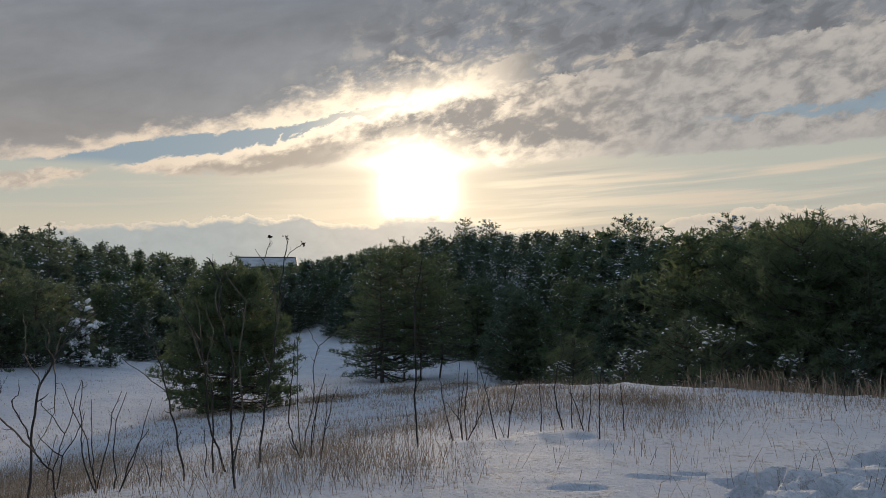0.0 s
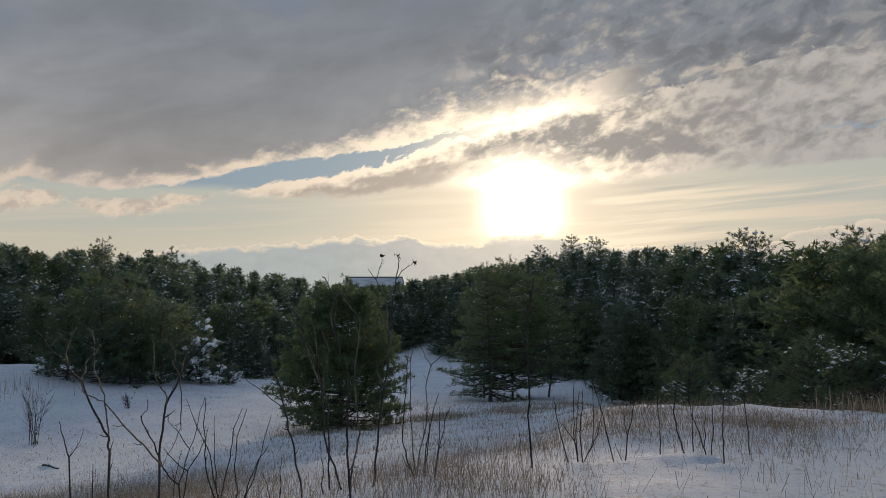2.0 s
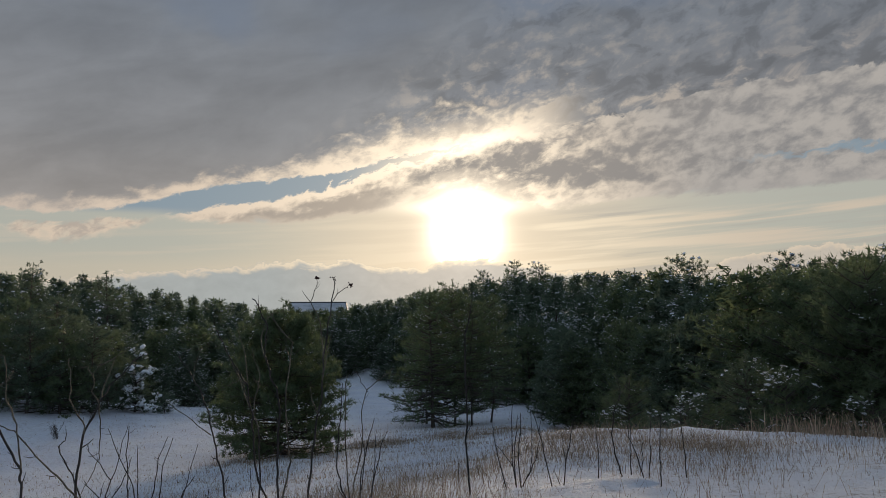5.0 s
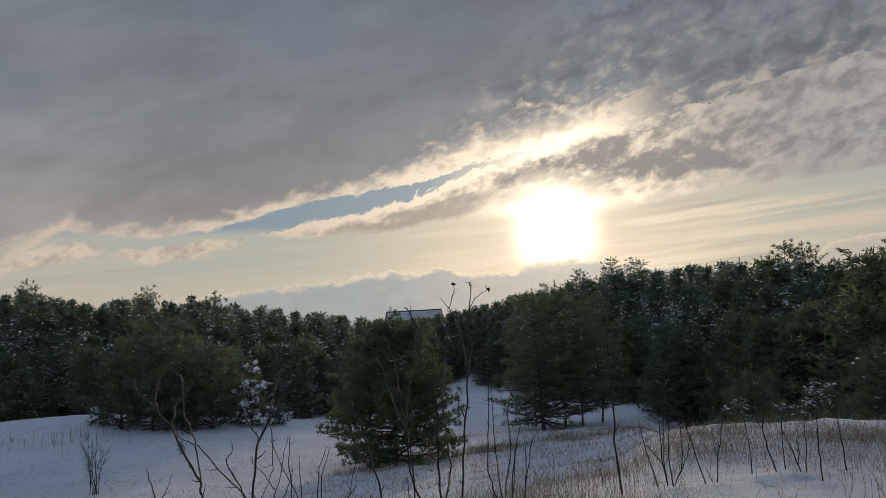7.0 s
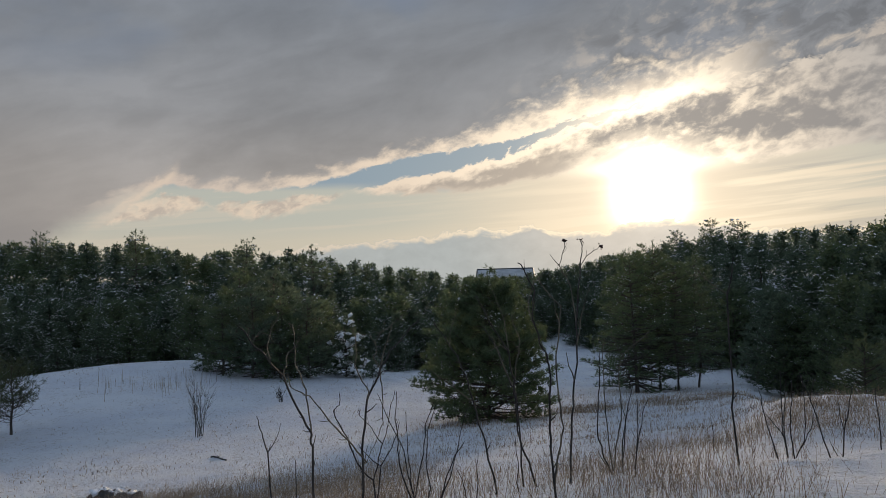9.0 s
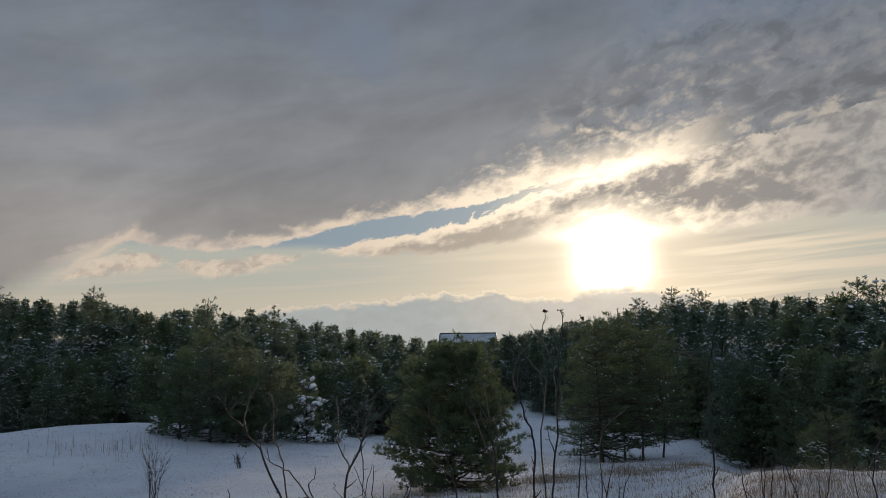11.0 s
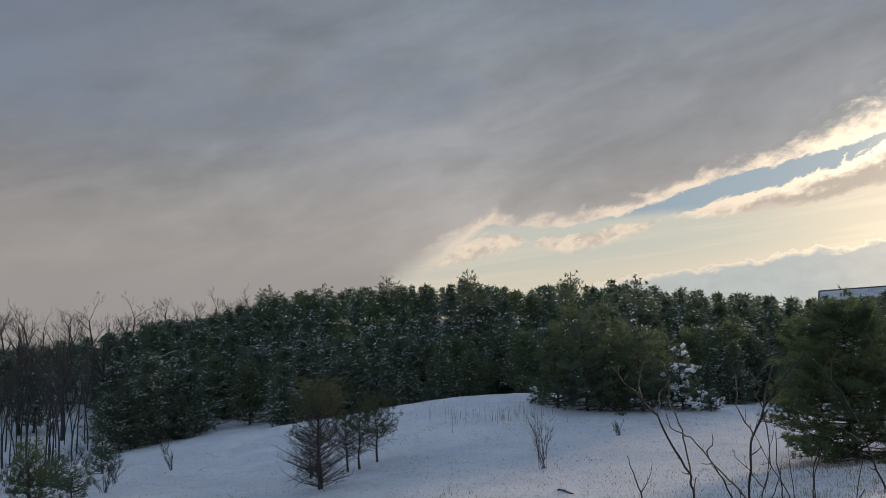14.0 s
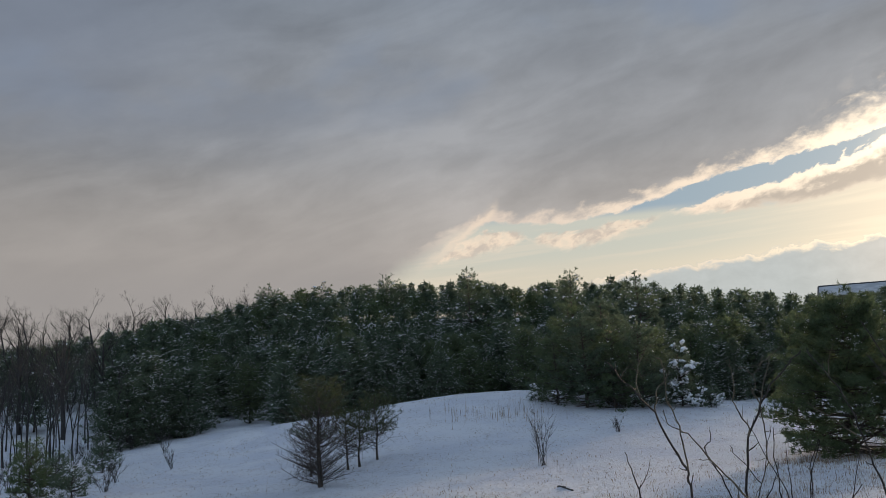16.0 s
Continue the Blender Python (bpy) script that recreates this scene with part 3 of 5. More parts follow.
# ---- pines ----
def pine(name, seed, h, spread, bare, label, mats=(NEEDLE, BARK), tuft=0.24, thick=0.020, per=9, whorl=0.42, arms=6, step=0.33,
         snow=0.10, lump=0.13, shape=0.75, droop=0.0, group="", place=(0, 0, 0), sparse=1.0, wild=0.15, lean=0.0, girth=1.0, limb=1.0, even=0.6, loose=False, fine=True, bushy=3, green=0.0, hollow=0.0, low=0.3, core=0.0, broad=0.38, lift=0.75):
    """A pine with whorls of limbs. bare: height of the lowest limbs; spread: reach of the longest limbs."""
    rng = np.random.default_rng(seed)
    root = None if loose else thing(name, place, label, "pine tree", group)
    wood, leaf, white = Bag(), Bag(), Bag()
    rt = (0.011 * h + 0.015) * girth
    bend = rng.normal(0, 0.012 * h, (6, 2))
    bend[0] = 0

    def axis(z):
        t = max(0, min(0.999, z / h)) * 5
        i = int(t)
        p = bend[i] * (1 - t + i) + bend[min(i + 1, 5)] * (t - i)
        return np.array((p[0] + lean * z, p[1], z))

    zs = np.linspace(-0.15, h, 12)
    wood.tube([axis(z) for z in zs], [rt * (1 - 0.93 * max(0, z) / h) * (1.25 if z < 0.1 else 1) for z in zs], 8 if fine else 5)
    at, way, heart = [], [], []
    z = bare
    while z < h - 0.4:
        t = (z - bare) / (h - bare)
        reach = spread * ((1 - t) ** shape) * (0.7 + 0.3 * min(1, t * 6)) + 0.12
        n = max(3, int(round(arms * (0.7 + 0.5 * (1 - t)) + rng.uniform(-1, 1))))
        a0 = rng.uniform(0, 6.28)
        for i in range(n):
            if rng.uniform() > sparse:
                continue
            a = a0 + 6.283 * i / n + rng.normal(0, 0.25)
            length = reach * rng.uniform(even, 1.15 if even < 0.7 else 1.03)
            rise = (0.12 + lift * t - droop * (1 - t)) + rng.normal(0, wild)
            out = np.array((math.cos(a), math.sin(a), 0.0))
            p0 = axis(z + rng.uniform(-0.12, 0.12))
            p1 = p0 + out * length * 0.5 + np.array((0, 0, length * 0.5 * rise - 0.05 * length))
            p2 = p0 + out * length + np.array((rng.normal(0, 0.08) * length, rng.normal(0, 0.08) * length, length * rise + rng.uniform(-0.06, 0.12) * length * (1 - t)))
            rb = max(0.005, (0.010 + 0.013 * length * (1 - t * 0.5)) * limb)
            if not loose:
                wood.tube([p0, p1, p2], [rb, rb * 0.65, rb * 0.25], 4 if fine else 3, False)
            if core > 0:
                # thick needles round the trunk
                for u in (0.22, 0.5):
                    heart.append(p0 + (p1 - p0) * 2 * u * rng.uniform(0.6, 1.3) + rng.normal(0, 0.14, 3))
            m = max(2, int(length / step))
            for q in range(m):
                u = 0.28 + 0.72 * (q + rng.uniform(0, 1)) / m if length > 0.6 else rng.uniform(0.3, 1)
                if t < hollow and u < 0.66 and rng.uniform() < 0.7:
                    e = (1 - u) ** 2 * p0 + 2 * u * (1 - u) * p1 + u * u * p2
                    for _ in range(2):
                        f = e + rng.normal(0, 0.16, 3) + out * 0.12
                        wood.tube([e, (e + f) / 2 + np.array((0, 0, 0.015)), f], [0.007, 0.005, 0.002], 3, False)
                    continue
                c = (1 - u) ** 2 * p0 + 2 * u * (1 - u) * p1 + u * u * p2
                wide = broad * length * (1 - 0.8 * u) + 0.12 if broad > 0.5 else broad * length * (1 - u) + 0.12
                for _ in range(bushy if length > 0.7 else 2):
                    s = rng.uniform(-1, 1)
                    off = np.array((-out[1], out[0], 0)) * s * wide + np.array((0, 0, rng.uniform(-0.05, 0.13)))
                    if t < green:
                        # bare twigs where the needles are gone
                        if rng.uniform() < 0.6:
                            e = c + off * 1.3 + np.array((0, 0, 0.06))
                            wood.tube([c, (c + e) / 2 + np.array((0, 0, 0.02)), e], [0.006, 0.004, 0.002], 3, False)
                        continue
                    at.append(c + off)
                    way.append(out * 0.55 + np.array((-out[1], out[0], 0)) * s * 0.7 + np.array((0, 0, 0.45)))
            if t < green:
                continue
            at.append(p2)
            way.append(out * 0.6 + np.array((0, 0, 0.6)))
        z += whorl * rng.uniform(0.75, 1.25) * (1 - 0.35 * t)
    for q in (0.42, 0.28, 0.14, 0.0):
        at.append(axis(h - q))
        way.append(np.array((0, 0, 2.4)))
    at, way = np.array(at), np.array(way)
    if loose:
        keep = at[:, 2] > low * h
        at, way = at[keep], way[keep]
    tufts(leaf, rng, at, way, per, tuft, thick)
    if heart:
        heart = np.array(heart)
        heart = heart[heart[:, 2] > (low * h if loose else 0)]
        tufts(leaf, rng, heart, np.zeros_like(heart), 3, core, core * 0.24, 1.0)
    if not loose:
        part("trunk", wood, mats[1], root)
        part("crown", leaf, mats[0], root, smooth=False)
    if snow > 0:
        # snow lies in patches on the upper side of the limbs
        pick = np.array([noise.noise(Vector(p * 1.3 + seed)) for p in at]) * (0.3 if lump > 0.12 else 1.0) + rng.normal(0, 0.11, len(at))
        some = at[pick > np.quantile(pick, 1 - snow)]
        if lump > 0.12:
            lumps(white, rng, some + (0, 0, 0.03), lump)
        else:
            flakes(white, rng, some + (0, 0, 0.04), lump, not loose)
        if loose:
            return [(np.concatenate(g.v), g.f) for g in (wood, leaf, white)]
        tagged(part("snow_load", white, LOAD, root, "small clumps of snow on the needles"), kind="stuff")
    return root


def spot(az, d):
    x, y = -math.sin(radians(az)) * d, math.cos(radians(az)) * d
    return x, y, lie(x, y)


def moved(p, turn, size, tall=1.0):
    return Matrix.Translation(p) @ Matrix.Rotation(turn, 4, "Z") @ Matrix.Diagonal((size, size, size * tall, 1))


WOODS = "pines of the woods round the field"
WOODED = dict(arms=7, lift=0.45, group=WOODS, tuft=0.24, thick=0.032, per=4, bushy=3, step=0.34, whorl=0.36, core=0.36, fine=False, broad=0.6)
KINDS = [
    pine("pine_tree", 11, 6.0, 2.5, 0.2, "dark green pine with snow clumps in dense woods", shape=0.85, snow=0.30, lump=0.10, **WOODED),
    pine("pine_tree", 12, 6.0, 2.2, 0.2, "dark green pine with snow clumps in dense woods", shape=0.7, snow=0.26, lump=0.10, **WOODED),
    pine("pine_tree", 13, 6.0, 2.6, 0.3, "broad dark green pine with light snow in the woods", shape=0.6, snow=0.20, lump=0.095, **WOODED),
    pine("pine_tree", 14, 6.0, 2.0, 0.2, "slender dark green pine with snow clumps in the woods", shape=0.95, snow=0.30, lump=0.10, **WOODED),
    pine("pine_tree", 15, 6.0, 2.4, 0.5, "olive green pine with little snow in the woods", (NEEDLE_WARM, BARK), shape=0.6, snow=0.14, lump=0.09, **WOODED),
    pine("pine_tree", 16, 6.0, 2.3, 0.2, "dark green pine with drooping snowy limbs in the woods", shape=0.75, snow=0.32, lump=0.11, droop=0.15, **WOODED),
]
CLEAN = [
    pine("pine_tree", 23, 6.0, 2.4, 0.3, "dark green pine almost free of snow in the woods", shape=0.75, snow=0.12, lump=0.06, **WOODED),
    pine("pine_tree", 24, 6.0, 2.3, 0.4, "olive green pine almost free of snow in the woods", (NEEDLE_WARM, BARK), shape=0.6, snow=0.10, lump=0.06, **WOODED),
    pine("pine_tree", 25, 6.0, 2.1, 0.3, "dark green pine lightly flecked with snow in the woods", shape=0.9, snow=0.16, lump=0.06, **WOODED),
]
BACK = [pine("pine_tree", seed, 6.0, r, low, "", shape=shp, tuft=0.25, thick=0.038, per=3, whorl=0.40, step=0.38, arms=7, bushy=3, snow=sn, lump=0.10, loose=True, low=0.12, core=0.40, broad=0.6, lift=0.45)
        for seed, r, low, shp, sn in [(17, 2.5, 0.8, 0.85, 0.32), (18, 2.3, 0.8, 0.75, 0.28), (19, 2.1, 0.8, 0.95, 0.3), (20, 2.5, 1.2, 0.6, 0.16)]]
TOPS = [pine("pine_tree", seed, 6.0, r, low, "", shape=shp, tuft=0.22, thick=0.038, per=3, whorl=0.40, step=0.42, arms=7, bushy=3, snow=sn, lump=0.10, loose=True, low=0.26, core=0.40, broad=0.6, lift=0.45)
        for seed, r, low, shp, sn in [(26, 2.5, 0.9, 1.0, 0.26), (27, 2.4, 0.9, 0.85, 0.22), (28, 2.2, 0.9, 1.15, 0.26), (29, 2.5, 0.9, 0.7, 0.12)]]


def plot(rng, row, az, back):
    d0 = along(FRONT, az)
    close = d0 < 35
    d = d0 + back * (0.56 if close else 1.0) + rng.uniform(-2.4, 2.4)
    x, y, z = spot(az, d)
    cap = math.tan(radians(along(SKYLINE, az))) * d + 1.6 - z
    want = rng.uniform(2.5, 4.4) if row == 0 else rng.uniform(3.2, 5.6)
    if row > 6:
        want = min(6.5, cap * (rng.uniform(0.78, 0.98) + (0.10 if rng.uniform() < 0.2 else 0.0)))
    want = max(2.0, min(want, cap * rng.uniform(0.9, 1.02)))
    wide = want / 6.0 * rng.uniform(1.0, 1.4)
    return d, close, moved((x, y, z), rng.uniform(0, 6.28), wide, want / 6.0 / wide)


def make_woods():
    rng = np.random.default_rng(5)
    used = set()
    far = [[], [], []]
    faces, kinds_of, count = [], [], 0
    rows = [(0, 1.9), (3, 2.0), (6, 2.1), (9.5, 2.1), (13.5, 2.1), (18, 2.1), (22.5, 2.1), (27.5, 2.2), (33, 2.2), (40, 2.2), (47, 2.1)]
    for row, (back, gap) in enumerate(rows):
        az = -42.0 + row * 0.7
        while az < 73:
            d, close, m = plot(rng, row, az, back)
            skip = rng.uniform() < ease(57.5, 61, az) * (0.88 if row < 3 else 0.6 if row < 4 else 0.2 if row < 7 else 0.0)
            if not skip and row < 4:
                pool = CLEAN if az < 3 else KINDS
                kind = pool[int(rng.integers(0, len(pool)))]
                if kind.name not in used:
                    used.add(kind.name)
                    kind.matrix_basis = m
                else:
                    copy_thing(kind, Matrix.Identity(4)).matrix_basis = m
            elif not skip:
                r, t, n = np.array(m.to_3x3()), np.array(m.translation), int(rng.integers(0, len(BACK)))
                for slot, (v, f) in enumerate((BACK if row < 7 else TOPS)[n]):
                    far[0].append(v @ r.T + t)
                    faces.extend((f + count).tolist() if isinstance(f, np.ndarray) else [[i + count for i in q] for q in f])
                    kinds_of.extend([slot if slot != 1 or n < 3 else 3] * len(f))
                    count += len(v)
            az += math.degrees(gap * (0.85 if close else 1.0) * rng.uniform(0.75, 1.25) / d)
    me = bpy.data.meshes.new("pine_woods")
    me.from_pydata(np.concatenate(far[0]).tolist(), [], faces)
    for mat in (BARK, NEEDLE, LOAD, NEEDLE_WARM):
        me.materials.append(mat)
    me.polygons.foreach_set("material_index", kinds_of)
    me.update()
    tagged(new("pine_woods", me), "dense dark green pine woods flecked with snow on the hillside", "woods", kind="stuff")


make_woods()


# ---- single pines on the field ----
def at(x, y, up=0.0):
    return (x, y, lie(x, y) + up)


pine("pine_tree", 21, 4.9, 2.75, 0.07, "bushy olive green pine with low spreading limbs on snow", (NEEDLE_WARM, BARK), tuft=0.15, thick=0.011, per=11,
     whorl=0.17, arms=8, step=0.19, snow=0.015, lump=0.07, shape=0.56, bushy=5, hollow=0.30, droop=0.05, lift=0.30, wild=0.17, limb=0.7, even=0.78, place=at(-7.08, 27.5))
CLUSTER = "pines standing in a small cluster"
for seed, x, y, h, r, b in [(31, -2.9, 39.2, 6.5, 2.4, 0.4), (32, -1.9, 40.2, 6.9, 2.1, 0.8), (33, -1.1, 39.4, 6.0, 1.7, 1.0), (34, -0.2, 41.2, 6.2, 1.7, 0.9), (36, -3.4, 41.8, 5.9, 1.8, 0.6)]:
    pine("pine_tree", seed, h, r, b, "olive green pine with bare lower trunk in a cluster", (NEEDLE_WARM, BARK), tuft=0.19, thick=0.013, per=7, whorl=0.30,
         arms=7, step=0.25, snow=0.08, lump=0.06, shape=0.55, lift=0.4, droop=0.22, hollow=0.34, sparse=0.9, wild=0.12, group=CLUSTER, place=at(x, y), lean=-0.04 if seed == 31 else 0.0, girth=1.1 if seed == 31 else 0.6)
pine("pine_tree", 41, 3.3, 1.3, 0.15, "small pine bent under thick clumps of snow", tuft=0.2, thick=0.014, per=10, whorl=0.26, arms=6, step=0.22, snow=0.15, lump=0.18, place=at(-18.2, 41.5))
pine("pine_tree", 42, 1.1, 0.75, 0.05, "low young pine dusted with snow", tuft=0.18, thick=0.014, per=10, whorl=0.2, arms=6, step=0.18, snow=0.10, lump=0.13, place=at(-17.3, 43.0))
CLUMP = "bushy pines at the edge of the mound"
for seed, az, d, h, r in [(51, 31.8, 43.2, 3.7, 1.7), (52, 29.9, 42.4, 4.8, 1.9), (53, 28.1, 42.6, 4.2, 1.7), (54, 26.3, 43.4, 4.5, 1.6), (55, 30.8, 45.5, 5.3, 2.0), (56, 28.4, 45.5, 5.4, 2.1), (57, 25.4, 46.5, 4.0, 1.5)]:
    pine("pine_tree", seed, h, r, 0.15, "bushy dark green pine at the edge of the mound", (NEEDLE_WARM if seed % 2 else NEEDLE, BARK), tuft=0.2, thick=0.016, per=9, whorl=0.3,
         arms=7, step=0.25, snow=0.035, lump=0.07, shape=0.62, lift=0.4, sparse=0.85, hollow=0.12, group=CLUMP, place=spot(az, d))
pine("pine_tree", 58, 0.9, 0.6, 0.03, "tiny pine under snow on the mound's edge", tuft=0.17, thick=0.014, per=9, whorl=0.18, arms=6, step=0.16, snow=0.16, lump=0.14, place=spot(33.0, 44.8))
SPARSE = "thin small pines in the hollow"
for seed, x, y, h, r, b, sp in [(61, -20.5, 18.3, 3.4, 1.35, 0.12, 0.95), (62, -22.7, 21.7, 2.2, 0.75, 0.5, 0.7), (63, -22.9, 22.5, 2.3, 0.75, 0.5, 0.7), (64, -23.5, 24.1, 2.7, 0.95, 0.5, 0.7), (65, -23.0, 20.2, 1.9, 0.9, 0.2, 0.85)]:
    pine("pine_tree", seed, h, r, b, "thin pine with bare lower twigs in the hollow", (NEEDLE_DRY, BARK), tuft=0.14, thick=0.008, per=7, whorl=0.15, arms=9, step=0.17,
         snow=0.0, shape=0.5, group=SPARSE, place=at(x, y), sparse=sp, green=0.5 if seed in (61, 65) else 0.1, hollow=0.7 if seed == 61 else 0.45, bushy=2 if seed == 61 else 3, droop=-0.30, wild=0.14, limb=0.6, girth=1.7 if seed == 61 else 1.1)
pine("pine_tree", 71, 2.1, 0.95, 0.1, "young olive green pine low in the hollow", (NEEDLE_WARM, BARK), tuft=0.16, thick=0.011, per=11, whorl=0.2, arms=7, step=0.18, snow=0.0, place=spot(65.3, 33.0))
for seed, az, d, h in [(72, 63.0, 32.5, 1.3), (73, 63.8, 38.5, 1.4), (74, 61.2, 43, 1.6)]:
    pine("pine_tree", seed, h, 0.8, 0.05, "young dark pine dusted with snow in the hollow", tuft=0.17, thick=0.012, per=9, whorl=0.2, arms=6, step=0.2, snow=0.12, lump=0.09, place=spot(az, d))
# taller spires that stand above the woods
for seed, az, d, top, warm in [(81, -1.5, 92, 5.7, 1), (82, -3.2, 90, 5.5, 0), (83, 0.6, 95, 5.0, 0), (84, -12.5, 62, 5.75, 1), (85, -13.5, 60, 5.6, 1), (86, -19.2, 48, 5.6, 0), (87, -24.0, 36, 5.55, 1),
                               (88, -27.3, 38, 5.1, 1), (89, 37.0, 76, 5.85, 0), (90, 42.6, 84, 5.6, 0), (91, 50.5, 90, 5.35, 0), (92, 30.0, 70, 5.2, 0), (93, 47.0, 88, 5.25, 0), (94, 25.6, 66, 4.75, 0)]:
    x, y, z = spot(az, d)
    pine("pine_tree", seed, math.tan(radians(top)) * d + 1.55 - z, 2.3, 1.5, "tall pine rising above the woods", (NEEDLE_WARM if warm else NEEDLE, BARK),
         tuft=0.2, thick=0.02, per=8, whorl=0.42, arms=6, step=0.3, snow=0.04, shape=0.6, lift=0.45, group=WOODS, place=(x, y, z), sparse=0.9)
BROAD = "broad dark pines behind the crest"
for seed, az, d, top, r in [(95, -23.6, 22.0, 4.6, 2.5), (96, -27.2, 21.5, 4.3, 2.4), (97, -20.3, 25.0, 4.3, 2.2)]:
    x, y, z = spot(az, d)
    pine("pine_tree", seed, math.tan(radians(top)) * d + 1.58 - z, r, 0.3, "broad dark olive pine with very little snow", (NEEDLE_WARM, BARK), tuft=0.18, thick=0.013, per=8, whorl=0.30,
         arms=8, step=0.22, bushy=4, snow=0.02, lump=0.06, shape=0.5, lift=0.4, core=0.15, even=0.7, group=BROAD, place=(x, y, z))
SNOWY = "snow-laden young pines behind the crest"
for seed, az, d, h, r in [(101, -18.6, 20.5, 1.9, 0.9), (102, -20.0, 21.0, 1.5, 0.8), (103, -23.5, 19.6, 1.6, 0.8), (104, -12.4, 22.5, 1.5, 1.0), (105, -14.0, 22.0, 1.2, 0.8), (106, -26.0, 19.5, 1.5, 0.8), (107, -9.0, 26.0, 2.4, 1.1), (108, -16.4, 23.0, 2.3, 1.1)]:
    pine("pine_tree", seed, h, r, 0.05, "young pine laden with clumps of snow", (NEEDLE_WARM if seed % 2 else NEEDLE, BARK), tuft=0.15, thick=0.010, per=9, whorl=0.22, arms=6, step=0.19,
         snow=0.30 if seed in (101, 103, 104) else 0.10, lump=0.07, group=SNOWY, place=spot(az, d))


# ---- bare trees ----
def bare_tree(name, seed, h, girth, label, category, mat=GREYBARK, group="", place=(0, 0, 0), first=0.35, depth=4, kids=(3, 5), spread=0.6, lean=0.0):
    rng = np.random.default_rng(seed)
    root = thing(name, place, label, category, group)
    trunk, crown = Bag(), Bag()

    def grow(p, d, length, r, level, bag):
        n = 5 if level == 0 else 3
        pts, radii, q, w = [p], [r], p, d
        for i in range(n):
            w = unit(w + rng.normal(0, 0.07 + 0.06 * level, 3) + np.array((0, 0, 0.05 * level)))
            q = q + w * length / n
            pts.append(q)
            radii.append(r * (1 - 0.62 * (i + 1) / n))
        bag.tube(pts, radii, 7 if level == 0 else (4 if level < 3 else 3), False)
        if level >= depth:
            return
        for _ in range(int(rng.integers(kids[0], kids[1] + 1)) + (3 if level == 0 else 0)):
            t = rng.uniform(first if level == 0 else 0.25, 1.0)
            i = min(n - 1, int(t * n))
            b = pts[i] + (pts[i + 1] - pts[i]) * (t * n - i)
            side = unit(np.cross(w, rng.normal(0, 1, 3)))
            nd = unit(unit(pts[i + 1] - pts[i]) + side * spread * rng.uniform(0.7, 1.5) + np.array((0, 0, 0.15)))
            grow(b, nd, length * rng.uniform(0.38, 0.62) * (1.15 - 0.45 * t), max(0.006, radii[i] * rng.uniform(0.4, 0.6)), level + 1, crown)

    grow(np.array((0, 0, -0.1)), unit(np.array((lean, 0, 1.0))), h * 0.82, girth, 0, trunk)
    part("trunk", trunk, mat, root)
    part("crown", crown, mat, root)
    return root


def make_bare_woods():
    rng = np.random.default_rng(9)
    hard = "bare hardwoods beyond the hollow"
    kinds = [bare_tree("bare_tree", 200 + i, 10.0, 0.2, "leafless grey hardwood with a twiggy crown in the woods", "bare tree", group=hard, first=f, spread=s, kids=(4, 5))
             for i, (f, s) in enumerate([(0.5, 0.85), (0.42, 0.95), (0.55, 0.8), (0.45, 0.9)])]
    thin = [bare_tree("bare_sapling", 220 + i, 6.0, 0.05, "thin leafless sapling in the woods", "sapling", group="thin saplings in the woods", first=0.4, depth=3, spread=0.5) for i in range(3)]
    used = set()
    for i in range(100):
        if i < 38:
            az, d, kind = 51.0 + 23 * (i + rng.uniform(0, 1)) / 38, rng.uniform(90, 108), kinds[i % 4]
            if az > 59.5 and i % 4 == 0:
                d = rng.uniform(56, 66)
            x, y, z = spot(az, d)
            top = float(np.interp(az, [50, 55, 58, 60, 70], [5.2, 4.8, 5.0, 4.7, 4.6])) * rng.uniform(0.82, 1.04)
            size = (math.tan(radians(top)) * d + 1.6 - z) / 11.2
        else:
            az = rng.uniform(59, 74)
            d, kind = rng.uniform(47, 66), thin[i % 3]
            x, y, z = spot(az, d)
            size = rng.uniform(0.7, 1.15)
        m = moved((x, y, z), rng.uniform(0, 6.28), size * (1.0 if i < 38 else 0.9), 1.0)
        if kind.name in used:
            o = copy_thing(kind, Matrix.Identity(4))
        else:
            o = kind
            used.add(kind.name)
        o.matrix_basis = m


make_bare_woods()


def bare_shrub(seed, place, h, stems, reach, label):
    rng = np.random.default_rng(seed)
    root = thing("bare_shrub", place, label, "shrub")
    for i in range(stems):
        bag = Bag()
        a = rng.uniform(0, 6.28)
        out = np.array((math.cos(a), math.sin(a), 0)) * reach * rng.uniform(0.3, 1.0)
        p0 = np.array((rng.normal(0, 0.05), rng.normal(0, 0.05), -0.05))
        hh = h * rng.uniform(0.6, 1.0)
        pts = [p0 + out * t ** 1.4 + np.array((rng.normal(0, 0.02), rng.normal(0, 0.02), hh * t)) for t in np.linspace(0, 1, 6)]
        bag.tube(pts, [(0.004 + 0.004 * h) * (1 - 0.8 * t) for t in np.linspace(0, 1, 6)], 4, False)
        for _ in range(16):
            t = rng.uniform(0.3, 0.95)
            b = pts[int(t * 5)]
            w = unit(out + np.array((rng.normal(0, 0.3), rng.normal(0, 0.3), 0.7)))
            l = rng.uniform(0.15, 0.5) * h * 0.5
            bag.tube([b, b + w * l * 0.5 + rng.normal(0, 0.015, 3), b + w * l + np.array((0, 0, 0.05))], [0.004, 0.003, 0.0015], 3, False)
        part("stem", bag, GREYBARK, root)


